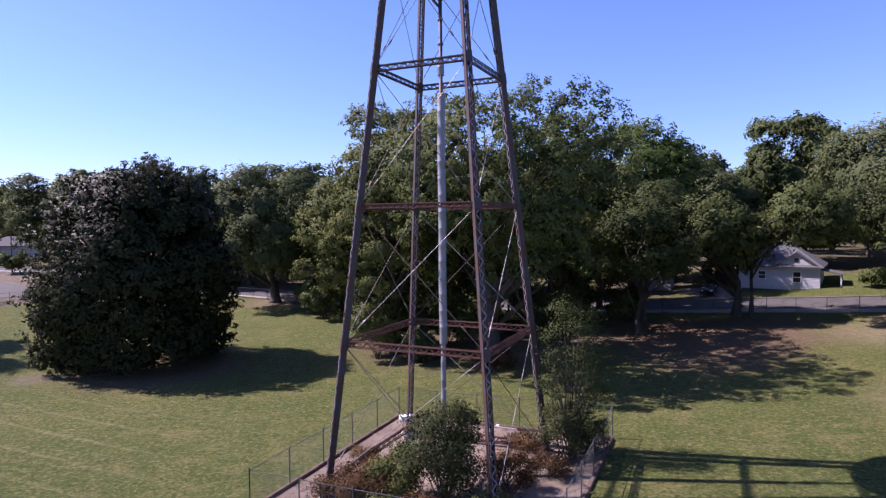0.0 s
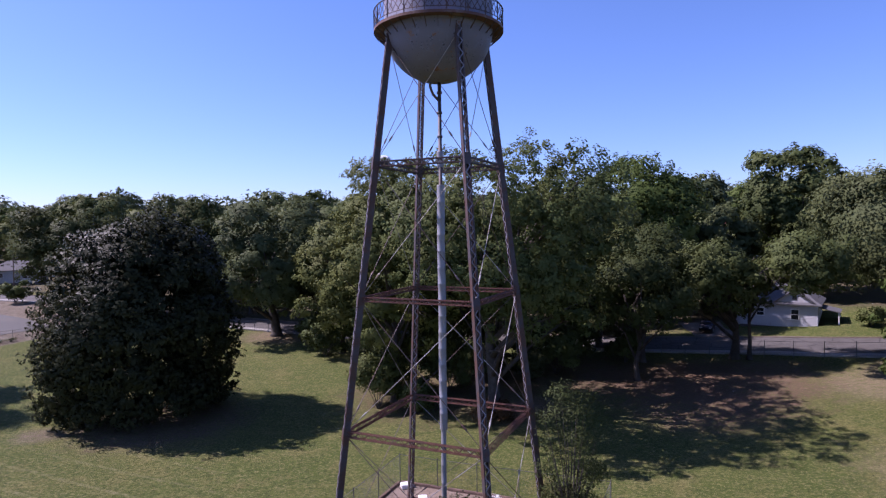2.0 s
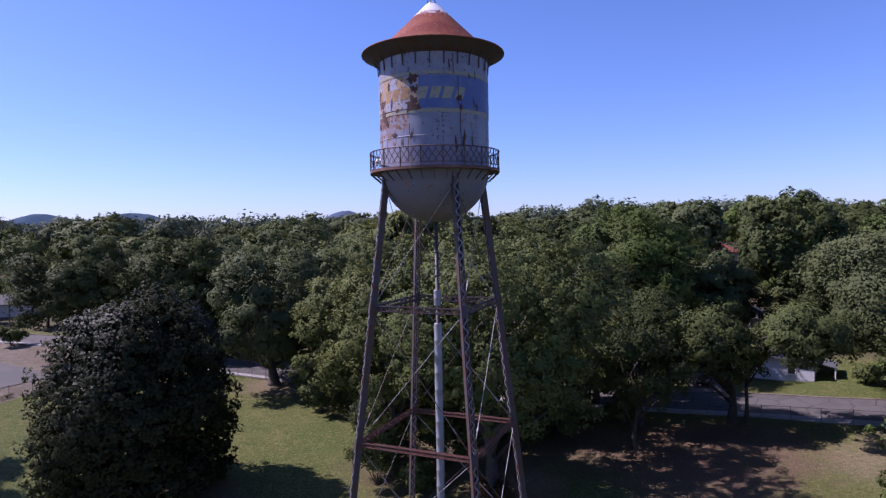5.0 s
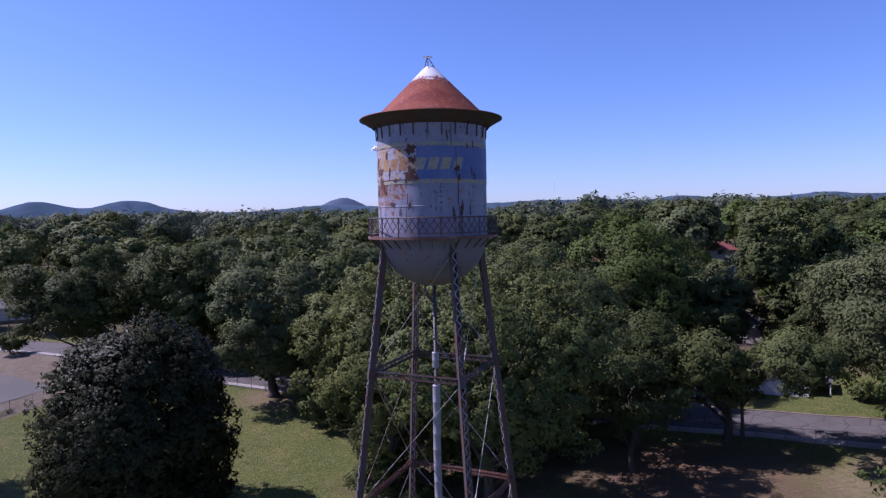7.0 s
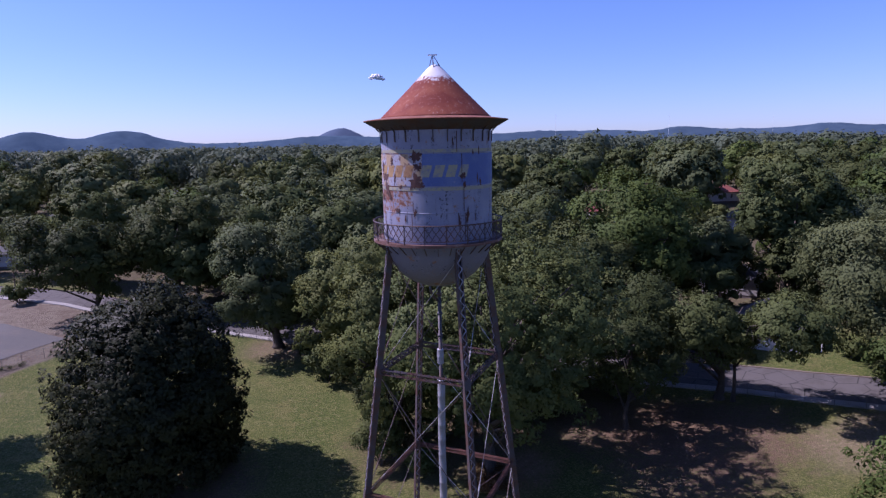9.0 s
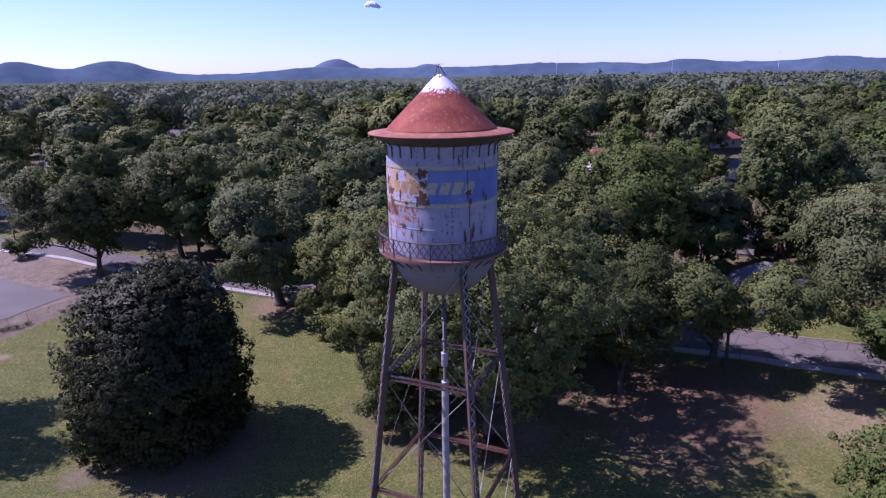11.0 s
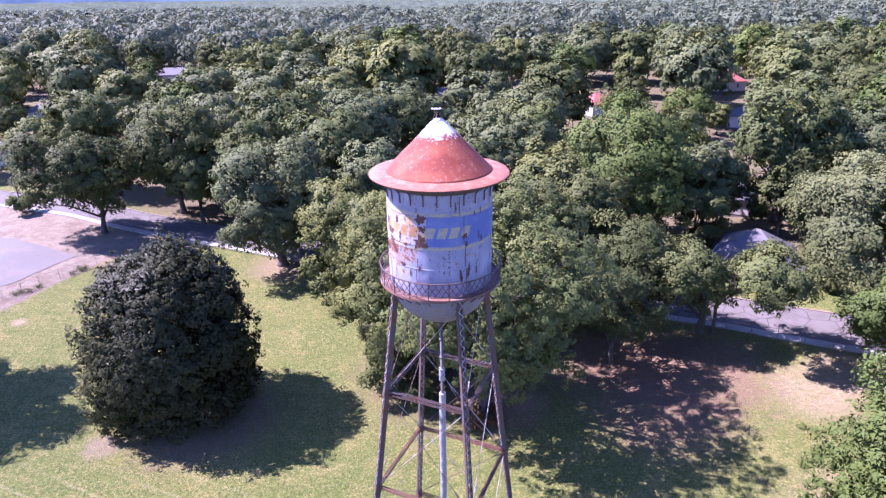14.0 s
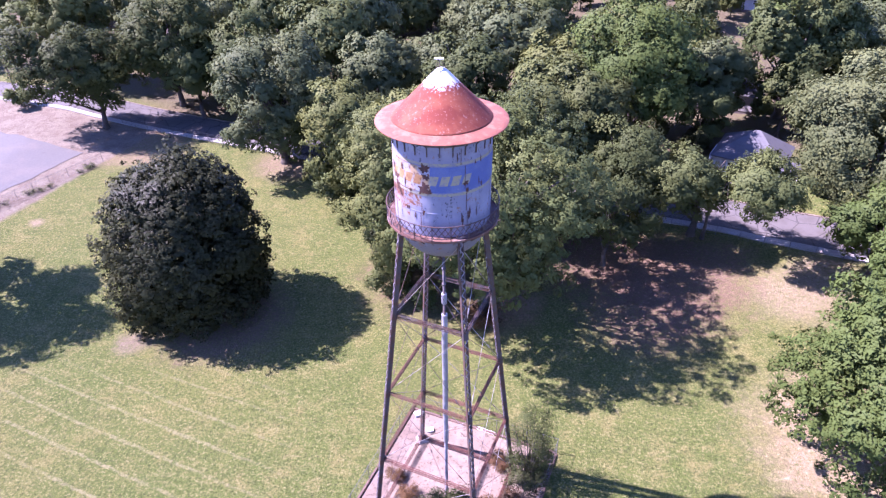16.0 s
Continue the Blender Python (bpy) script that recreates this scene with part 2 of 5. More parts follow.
        c = mix(nt, inside, c, mix(nt, calc(nt, "MULTIPLY", fleck, 0.8), soil, tuple(min(1.0, v * k) for v, k in zip(soil, (1.961, 2.07, 2.085)))))
        c = mix(nt, calc(nt, "MULTIPLY", inside, calc(nt, "MULTIPLY", shred, 0.6)), c, tuple(v * 0.4 for v in soil))
    # pale rows left by the mower, west of the tower
    sep = nt.nodes.new("ShaderNodeSeparateXYZ")
    nt.links.new(p, sep.inputs[0])
    along = calc(nt, "ADD", calc(nt, "MULTIPLY", sep.outputs[0], 0.42), sep.outputs[1])
    row = calc(nt, "ADD", calc(nt, "SUBTRACT", calc(nt, "MULTIPLY", along, 2.03), 2.99), calc(nt, "MULTIPLY", mid, 1.3))
    row = ramp(nt, calc(nt, "SINE", row), 0.87, 1.0)
    west = calc(nt, "MULTIPLY", calc(nt, "SUBTRACT", 1.0, ramp(nt, sep.outputs[0], -26, -12)), calc(nt, "SUBTRACT", 1.0, ramp(nt, sep.outputs[1], 44, 54)))
    c = mix(nt, calc(nt, "MULTIPLY", calc(nt, "MULTIPLY", calc(nt, "MULTIPLY", row, 0.75), west), calc(nt, "MULTIPLY", ramp(nt, fine, 0.40, 0.56), calc(nt, "MULTIPLY", ramp(nt, tuft, 0.38, 0.54), ramp(nt, noise_tex(nt, p, 0.16, 3), 0.28, 0.5)))), c, (0.2044, 0.1844, 0.095))
    # trodden dirt and dry litter round the old lot
    past = calc(nt, "ADD", calc(nt, "MULTIPLY", sep.outputs[0], -0.953), calc(nt, "MULTIPLY", sep.outputs[1], 0.303))
    short = calc(nt, "ADD", calc(nt, "MULTIPLY", sep.outputs[0], 0.33), sep.outputs[1])
    past = calc(nt, "ADD", past, calc(nt, "MULTIPLY", calc(nt, "SUBTRACT", mid, 0.5), 2.4))
    bare = calc(nt, "MULTIPLY", ramp(nt, past, 85.8, 87.0), calc(nt, "SUBTRACT", 1.0, ramp(nt, short, 94.0, 95.0)))
    earth = mix(nt, ramp(nt, mid, 0.4, 0.62), (0.1569, 0.1345, 0.0973), (0.1177, 0.0931, 0.0675))
    earth = mix(nt, calc(nt, "MULTIPLY", fleck, 0.8), earth, (0.2168, 0.1915, 0.149))
    earth = mix(nt, calc(nt, "MULTIPLY", shred, 0.75), earth, (0.0619, 0.0476, 0.0298))
    c = mix(nt, calc(nt, "MULTIPLY", bare, 0.95), c, earth)
    # the floor of the woods beyond the road
    side = calc(nt, "MULTIPLY", calc(nt, "SUBTRACT", 1.0, ramp(nt, sep.outputs[0], -5, 20)), 20.0)
    woods = ramp(nt, calc(nt, "ADD", calc(nt, "ADD", sep.outputs[1], side), calc(nt, "MULTIPLY", sep.outputs[0], 0.45)), 112, 122)
    c = mix(nt, calc(nt, "MULTIPLY", woods, ramp(nt, mid, 0.3, 0.5)), c, (0.0852, 0.0717, 0.0406))
    nt.links.new(c, bsdf.inputs["Base Color"])
    bsdf.inputs["Roughness"].default_value = 0.95
    bsdf.inputs["Specular IOR Level"].default_value = 0.15
    bumped(nt, bsdf, calc(nt, "ADD", fine, calc(nt, "MULTIPLY", grain, 0.6)), 1.0, 0.16)
    return m


GRASS = grass_material()


def tank_material():
    """Pale blue-grey paint, peeled to rust on the sunny side, with dark runs below the seams."""
    m, nt, bsdf = graph("peeling tank paint")
    p = coords_of(nt, "Object")
    sep = nt.nodes.new("ShaderNodeSeparateXYZ")
    nt.links.new(p, sep.inputs[0])
    x, y, z = sep.outputs
    stretch = nt.nodes.new("ShaderNodeVectorMath")
    stretch.operation = "MULTIPLY"
    nt.links.new(p, stretch.inputs[0])
    stretch.inputs[1].default_value = (1, 1, 0.16)
    big, mid, fine = noise_tex(nt, p, 0.5, 5), noise_tex(nt, p, 1.7, 7, 0.7), noise_tex(nt, p, 9, 6, 0.7)
    runs = noise_tex(nt, stretch.outputs[0], 4.2, 5, 0.6)
    c = mix(nt, ramp(nt, big, 0.4, 0.65), (0.171, 0.1786, 0.247), (0.2394, 0.2432, 0.2964))
    # bowl: greyer paint, darkened further for the shade on the tank's underside
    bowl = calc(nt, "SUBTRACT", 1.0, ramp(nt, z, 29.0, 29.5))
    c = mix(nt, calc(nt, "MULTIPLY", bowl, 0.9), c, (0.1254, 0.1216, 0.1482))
    c = mix(nt, calc(nt, "MULTIPLY", ramp(nt, runs, 0.52, 0.64), 0.55), c, (0.1672, 0.1748, 0.2356))
    c = mix(nt, calc(nt, "MULTIPLY", ramp(nt, calc(nt, "MULTIPLY", runs, fine), 0.328, 0.358), 0.9), c, (0.0304, 0.0289, 0.038))
    # rust, thickest on the west face at the lettering's height
    w = calc(nt, "MULTIPLY", calc(nt, "SUBTRACT", 1.0, ramp(nt, x, -2.3, -0.5)), calc(nt, "MULTIPLY", ramp(nt, z, 29.6, 32.2), calc(nt, "SUBTRACT", 1.0, ramp(nt, z, 33.3, 34.6))))
    r = calc(nt, "ADD", mid, calc(nt, "MULTIPLY", w, 0.2))
    c = mix(nt, calc(nt, "MULTIPLY", ramp(nt, r, 0.60, 0.66), 0.85), c, (0.228, 0.114, 0.057))
    c = mix(nt, calc(nt, "MULTIPLY", ramp(nt, r, 0.64, 0.69), 0.95), c, (0.1292, 0.0456, 0.0266))
    nt.links.new(c, bsdf.inputs["Base Color"])
    bsdf.inputs["Roughness"].default_value = 0.6
    bumped(nt, bsdf, mid, 0.35, 0.03)
    return m


TANK = tank_material()
SIGN_BLUE = worn("faded blue sign paint", (0.0663, 0.1014, 0.2652), (0.1014, 0.1404, 0.2886), (0.2028, 0.2184, 0.312), 1.1, 0.6, 0, (0.4, 0.65), (0.60, 0.68))
SIGN_YELLOW = worn("faded yellow sign paint", (0.285, 0.262, 0.165), (0.245, 0.236, 0.195), (0.17, 0.175, 0.22), 1.6, 0.6, 0, (0.4, 0.65), (0.50, 0.62))
SIGN_RUSTY = worn("rust-stained yellow paint", (0.3276, 0.2106, 0.0858), (0.2574, 0.1326, 0.0585), (0.1248, 0.0546, 0.0312), 1.8, 0.7, 0, (0.42, 0.6), (0.54, 0.64))
SIGN_FADED = worn("bleached sign paint", (0.2808, 0.2886, 0.3588), (0.3276, 0.2262, 0.117), (0.1248, 0.0507, 0.0312), 1.6, 0.7, 0, (0.43, 0.57), (0.53, 0.61))
RUST_SPOT = worn("rust bleeding through", (0.0585, 0.025, 0.0211), (0.0936, 0.039, 0.0273), (0.0312, 0.0172, 0.0156), 2.5, 0.85)


def roof_material():
    m, nt, bsdf = graph("red lead roof paint")
    p = coords_of(nt, "Object")
    sep = nt.nodes.new("ShaderNodeSeparateXYZ")
    nt.links.new(p, sep.inputs[0])
    stretch = nt.nodes.new("ShaderNodeVectorMath")
    stretch.operation = "MULTIPLY"
    nt.links.new(p, stretch.inputs[0])
    stretch.inputs[1].default_value = (1, 1, 0.35)
    big, mid, fine = noise_tex(nt, p, 0.8, 5), noise_tex(nt, stretch.outputs[0], 6.5, 8, 0.75), noise_tex(nt, p, 12, 5)
    c = mix(nt, ramp(nt, big, 0.38, 0.65), (0.1558, 0.035, 0.0205), (0.2166, 0.0623, 0.0319))
    c = mix(nt, calc(nt, "MULTIPLY", ramp(nt, mid, 0.56, 0.66), 0.5), c, (0.418, 0.2736, 0.2356))
    c = mix(nt, calc(nt, "MULTIPLY", ramp(nt, fine, 0.5, 0.75), 0.35), c, (0.152, 0.0456, 0.038))
    top = ramp(nt, calc(nt, "ADD", sep.outputs[2], calc(nt, "MULTIPLY", calc(nt, "SUBTRACT", mid, 0.5), 2.0)), 37.6, 37.85)
    c = mix(nt, top, c, (0.5624, 0.5624, 0.57))
    nt.links.new(c, bsdf.inputs["Base Color"])
    bsdf.inputs["Roughness"].default_value = 0.8
    bsdf.inputs["Specular IOR Level"].default_value = 0.2
    bumped(nt, bsdf, fine, 0.3, 0.02)
    return m


ROOF = roof_material()
BRIM = worn("faded red brim paint", (0.185, 0.062, 0.034), (0.26, 0.115, 0.066), (0.115, 0.036, 0.024), 1.8, 0.85, 0.0, (0.45, 0.64), (0.55, 0.68))


# ---- helpers for building ----
def lie(x, y):
    """The ground's height: level at the tower, rising east and west, and again beyond the road."""
    k = min(max((y - 140) / 130, 0), 1)
    rise = 6.5 * k * k * (3 - 2 * k)
    u, v = min(max(x, -75), 62) / 50, (min(max(y, 10), 125) - 40) / 50
    return rise + 0.0674 + 1.468 * u + 0.428 * v + 2.264 * u * u + 0.059 * u * v + 0.428 * v * v


def part(name, bm, material, parent=None, label=""):
    me = bpy.data.meshes.new(name)
    if isinstance(bm, tuple):
        me.from_pydata(*bm)
    else:
        bm.normal_update()
        bm.to_mesh(me)
        bm.free()
    me.materials.append(material)
    ob = new(name, me)
    ob.parent = parent
    if label:
        ob["label"] = label
    return ob


def empty(name, x, y, z, turn=0.0):
    ob = new(name)
    ob.empty_display_size = 0.3
    ob.matrix_basis = pose(x, y, z, 0, 0, turn)
    return ob


def smooth(ob):
    for f in ob.data.polygons:
        f.use_smooth = True
    return ob


def box(bm, x0, x1, y0, y1, z0, z1, m=None):
    vs = [bm.verts.new((x, y, z)) for z in (z0, z1) for x, y in ((x0, y0), (x1, y0), (x1, y1), (x0, y1))]
    if m is not None:
        for v in vs:
            v.co = m @ v.co
    for q in ((3, 2, 1, 0), (4, 5, 6, 7), (0, 1, 5, 4), (1, 2, 6, 5), (2, 3, 7, 6), (3, 0, 4, 7)):
        bm.faces.new([vs[i] for i in q])


def along(a, b, up=(0, 0, 1)):
    """A frame at a whose x runs to b; returns it and the length."""
    a, b = Vector(a), Vector(b)
    x = (b - a).normalized()
    y = Vector(up).cross(x)
    if y.length < 1e-4:
        y = Vector((0, 1, 0))
    y.normalize()
    z = x.cross(y)
    m = Matrix((x, y, z)).transposed().to_4x4()
    m.translation = a
    return m, (b - a).length


def bar(bm, a, b, w, d, up=(0, 0, 1)):
    m, l = along(a, b, up)
    box(bm, 0, l, -w / 2, w / 2, -d / 2, d / 2, m)


def tube(bm, path, radii, sides=8, caps=True):
    rings = []
    for i, p in enumerate(path):
        p = Vector(p)
        d = (Vector(path[min(i + 1, len(path) - 1)]) - Vector(path[max(i - 1, 0)])).normalized()
        s = d.cross(Vector((0.31, 0.95, 0.02)) if abs(d.z) > 0.8 else Vector((0, 0, 1))).normalized()
        u = s.cross(d)
        r = radii[i] if isinstance(radii, (list, tuple)) else radii
        rings.append([bm.verts.new(p + r * (math.cos(a) * s + math.sin(a) * u)) for a in (2 * math.pi * k / sides for k in range(sides))])
    for q, w in zip(rings, rings[1:]):
        for k in range(sides):
            bm.faces.new((q[k], q[(k + 1) % sides], w[(k + 1) % sides], w[k]))
    if caps:
        bm.faces.new(rings[0][::-1])
        bm.faces.new(rings[-1])


def lathe(bm, profile, sides=72, close=False):
    """Turns (radius, height) pairs round the z axis."""
    rings = []
    for r, z in profile:
        rings.append([bm.verts.new((r * math.cos(2 * math.pi * k / sides), r * math.sin(2 * math.pi * k / sides), z)) for k in range(sides)] if r > 0.001 else [bm.verts.new((0, 0, z))])
    for q, w in zip(rings, rings[1:]):
        for k in range(sides):
            n = (k + 1) % sides
            if len(q) == 1:
                bm.faces.new((q[0], w[k], w[n]))
            elif len(w) == 1:
                bm.faces.new((q[n], q[k], w[0]))
            else:
                bm.faces.new((q[k], w[k], w[n], q[n]))


# ---- ground, road, pavement, lot ----
def ground():
    near_x, near_y = np.arange(-130, 131, 2.0), np.arange(-40, 161, 2.0)
    grow = lambda a, far: np.array([a + s * (1.35 ** k) * 4 for k in range(1, 24) for s in (far,)])
    xs = np.concatenate([np.clip(grow(-130, -1)[::-1], -4800, None), near_x, np.clip(grow(130, 1), None, 4800)])
    ys = np.concatenate([np.clip(grow(-40, -1)[::-1], -4800, None), near_y, np.clip(grow(160, 1), None, 4800)])
    xs, ys = np.unique(xs), np.unique(ys)
    verts = [(x, y, lie(x, y)) for y in ys for x in xs]
    n = len(xs)
    faces = [(j * n + i, j * n + i + 1, (j + 1) * n + i + 1, (j + 1) * n + i) for j in range(len(ys) - 1) for i in range(n - 1)]
    tagged(smooth(part("ground", (verts, [], faces), GRASS)), "mown green and straw-coloured lawn with bare patches", "lawn", kind="structure")


ground()
WALK_LINE = [(-150, 141), (-96, 125.5), (-64.7, 114.6), (-47.7, 109.3), (-31.6, 104.0), (-10, 95.2), (12, 85.8), (35.3, 73.9), (42.7, 69.0), (48.3, 65.3), (70, 50.5), (110, 24)]


def smooth_line(pts, step=2.0):
    out = []
    for i in range(len(pts) - 1):
        p0, p1, p2, p3 = (Vector(pts[min(max(k, 0), len(pts) - 1)]) for k in (i - 1, i, i + 1, i + 2))
        n = max(2, int((p2 - p1).length / step))
        for k in range(n):
            t = k / n
            out.append(0.5 * (2 * p1 + (p2 - p0) * t + (2 * p0 - 5 * p1 + 4 * p2 - p3) * t * t + (3 * p1 - p0 - 3 * p2 + p3) * t ** 3))
    return out + [Vector(pts[-1])]


LINE = smooth_line(WALK_LINE)
SIDE = []
for i, p in enumerate(LINE):
    d = (LINE[min(i + 1, len(LINE) - 1)] - LINE[max(i - 1, 0)]).normalized()
    SIDE.append(Vector((-d.y, d.x)))


def strip(name, a, b, za, label, category, mat, skirt=0.0, n=3):
    """A ribbon along the road between the offsets a and b from the pavement's near edge."""
    bm = bmesh.new()
    prev = None
    for p, s in zip(LINE, SIDE):
        offs = [a + (b - a) * k / n for k in range(n + 1)]
        row = [bm.verts.new((*(p + s * o), lie(*(p + s * o)) + za)) for o in offs]
        if skirt:
            row = [bm.verts.new(row[0].co - Vector((0, 0, skirt)))] + row + [bm.verts.new(row[-1].co - Vector((0, 0, skirt)))]
        if prev:
            for k in range(len(row) - 1):
                bm.faces.new((prev[k], row[k], row[k + 1], prev[k + 1])[::-1])
        prev = row
    ob = part(name, bm, mat)
    return tagged(ob, label, category, kind="structure")


strip("pavement", 0, 1.25, 0.16, "pale concrete pavement along the road", "pavement", WALKWAY, 0.3)
strip("road", 1.5, 8.7, 0.05, "grey asphalt road with faint cracks", "road", ASPHALT, 0.2, 6)
strip("kerb", 8.7, 8.95, 0.17, "worn dirty kerb on the road's far side", "kerb", DIRT, 0.3, 1)


def sheet(name, corners, dz, mat, label, category, n=24, ragged=0.0):
    a, b, c, d = (Vector(p) for p in corners)
    bm = bmesh.new()
    grid = []
    for j in range(n + 1):
        row = []
        for i in range(n + 1):
            u, v = i / n, j / n
            p = (a * (1 - u) + b * u) * (1 - v) + (d * (1 - u) + c * u) * v
            if i in (0, n) or j in (0, n):
                p = p + Vector((noise.noise((p.x * 0.3, p.y * 0.3, 1)), noise.noise((p.x * 0.3, p.y * 0.3, 7)))) * ragged
            row.append(bm.verts.new((p.x, p.y, lie(p.x, p.y) + dz)))
        grid.append(row)
    for j in range(n):
        for i in range(n):
            bm.faces.new((grid[j][i], grid[j][i + 1], grid[j + 1][i + 1], grid[j + 1][i]))
    return tagged(smooth(part(name, bm, mat)), label, category, kind="structure")


sheet("parking_lot", [(-88, 60), (-70.6, 85.0), (-64.2, 101.0), (-96, 113.5)], 0.06, LOT, "worn pale asphalt parking lot", "lot", ragged=0.8)
sheet("driveway", [(34.5, 83.6), (39, 80.6), (41, 92), (36, 95)], 0.05, DIRT, "pale dirt driveway beside the white house", "driveway", 10, 0.6)

# ---- the water tower ----
AX, AY, TURN0 = -0.17, 33.78, radians(201.0)
LEVELS = (0.0, 7.71, 14.83, 21.99)
R0, TAPER = 6.51, 0.1288


def leg_at(k, z):
    a, r = TURN0 + k * math.pi / 2, R0 - TAPER * z
    return Vector((r * math.cos(a), r * math.sin(a), z))


tower = empty("water_tower", AX, AY, lie(AX, AY))
tagged(tower, "tall rusted steel water tower with a red conical roof", "water tower")


def leg(k):
    a, b = leg_at(k, 0.35), leg_at(k, 29.2)
    out = Vector((a.x, a.y, 0)).normalized()
    m, l = along(a, b, out)
    ob = None
    for s in (-1, 1):           # two channels, each one web with two flanges
        bm = bmesh.new()
        sec = [(0.162, -0.162), (0.162, 0.162), (0.09, 0.162), (0.09, 0.14), (0.14, 0.14), (0.14, -0.14), (0.09, -0.14), (0.09, -0.162)]
        ends = [[bm.verts.new(m @ Vector((t, s * y, z))) for y, z in sec] for t in (0, l)]
        for i in range(8):
            j = (i + 1) % 8
            bm.faces.new((ends[0][i], ends[0][j], ends[1][j], ends[1][i]))
        bm.faces.new(ends[0])
        bm.faces.new(ends[1])
        bmesh.ops.recalc_face_normals(bm, faces=bm.faces[:])
        made = part("leg" if ob is None else "channel", bm, STEEL, ob or tower, "riveted steel leg of two laced channels" if ob is None else "")
        ob = ob or made
    bm = bmesh.new()
    step, n = 0.32, int(l / 0.32)
    for q in (-1, 1):
        for i in range(n):
            y0, y1 = (-0.12, 0.12) if i % 2 else (0.12, -0.12)
            bar(bm, m @ Vector((i * step, y0, q * 0.17)), m @ Vector(((i + 1) * step, y1, q * 0.17)), 0.055, 0.012, m.to_3x3() @ Vector((0, 0, 1)))
    tagged(part("lacing", bm, LACE, ob), kind="stuff")
    for z in LEVELS[1:]:          # gusset plates at the joints
        for q in (-1, 1):
            bm = bmesh.new()
            t = (z - 0.35) / (29.2 - 0.35) * l
            box(bm, t - 0.3, t + 0.3, -0.18, 0.18, q * 0.185 - 0.008, q * 0.185 + 0.008, m)
            part("gusset_plate", bm, STEEL, ob)


for k in range(4):
    leg(k)


def girder(a, b, depth, width, mat, label):
    """A latticed strut: four angles and zigzag lacing on the two upright faces."""
    m, l = along(a, b)
    bm = bmesh.new()
    for y in (-width / 2, width / 2):
        for z in (-depth / 2, depth / 2):
            box(bm, 0.1, l - 0.1, y - 0.035, y + 0.035, z - 0.008, z + 0.008, m)
            box(bm, 0.1, l - 0.1, y - 0.006, y + 0.006, z - 0.04, z + 0.04, m)
    n = int((l - 0.4) / (depth * 0.95))
    step = (l - 0.4) / n
    for y in (-width / 2 - 0.012, width / 2 + 0.012):
        for i in range(n):
            z0, z1 = (-depth / 2, depth / 2) if i % 2 else (depth / 2, -depth / 2)
            bar(bm, m @ Vector((0.2 + i * step, y, z0)), m @ Vector((0.2 + (i + 1) * step, y, z1)), 0.010, 0.05)
    part("strut", bm, mat, tower, label)


for z, dep, mat in ((0.55, 0.34, RUST), (LEVELS[1], 0.30, RUST), (LEVELS[2], 0.20, RUST), (LEVELS[3], 0.26, STEEL)):
    for k in range(4):
        girder(leg_at(k, z), leg_at((k + 1) % 4, z), dep, 0.14, mat, "rusty latticed horizontal strut")

STAGES = (0.5, *LEVELS[1:], 28.6)
for z0, z1 in zip(STAGES, STAGES[1:]):
    for k in range(4):
        for a, b in ((k, (k + 1) % 4), ((k + 1) % 4, k)):
            bm = bmesh.new()
            p, q = leg_at(a, z0 + 0.1), leg_at(b, z1 - 0.1)
            tube(bm, [p, q], 0.019, 6)
            d = (q - p).normalized()
            c = p + d * 1.5
            tube(bm, [c - d * 0.22, c - d * 0.12, c + d * 0.12, c + d * 0.22], [0.02, 0.05, 0.05, 0.02], 6)
            # one rod of each cross is paler: sunlight on it put into its colour
            part("tie_rod", bm, ROD if (a + k) % 2 == 0 else STEEL, tower)

for k in range(4):
    a = leg_at(k, 0)
    foot = part("footing", bmesh.new(), CONCRETE, tower, "tapered concrete footing")
    bm = bmesh.new()
    rings = []
    for s, z in ((0.75, -0.3), (0.72, 0.1), (0.5, 0.33), (0.46, 0.36)):
        rings.append([bm.verts.new((a.x + s * math.cos(TURN0 + math.pi / 4 + i * math.pi / 2), a.y + s * math.sin(TURN0 + math.pi / 4 + i * math.pi / 2), z)) for i in range(4)])
    for q, w in zip(rings, rings[1:]):
        for i in range(4):
            bm.faces.new((q[i], q[(i + 1) % 4], w[(i + 1) % 4], w[i]))
    bm.faces.new(rings[-1])
    bm.to_mesh(foot.data)
    bm.free()
    bm = bmesh.new()
    box(bm, -0.33, 0.33, -0.33, 0.33, 0.36, 0.40, Matrix.Translation((a.x, a.y, 0)) @ Matrix.Rotation(TURN0, 4, "Z"))
    part("base_plate", bm, STEEL, foot)

# riser pipe
bm = bmesh.new()
tube(bm, [(0, 0, 0), (0, 0, 26.9)], 0.10, 14)
for z in (22.1, 23.6, 24.9, 26.0):
    tube(bm, [(0, 0, z - 0.06), (0, 0, z + 0.06)], 0.15, 14)
riser = smooth(part("riser_pipe", bm, PIPE, tower, "dark riser pipe with flanged joints"))
for z0, z1, r in ((3.2, 7.3, 0.145), (7.3, 20.9, 0.215), (21.95, 22.75, 0.19), (0.0, 3.2, 0.145)):
    bm = bmesh.new()
    n = max(2, int((z1 - z0) / 0.9))
    path, rad = [], []
    for i in range(n + 1):
        z = z0 + (z1 - z0) * i / n
        for dz, dr in ((-0.03, 0), (0, 0.012), (0.03, 0)):
            path.append((0.012 * math.sin(z), 0.012 * math.cos(1.7 * z), z + dz))
            rad.append(r + (dr if 0 < i < n else 0))
    tube(bm, path, rad, 18)
    smooth(part("pipe_jacket", bm, JACKET, riser, "dented pale metal insulation jacket"))
bm = bmesh.new()
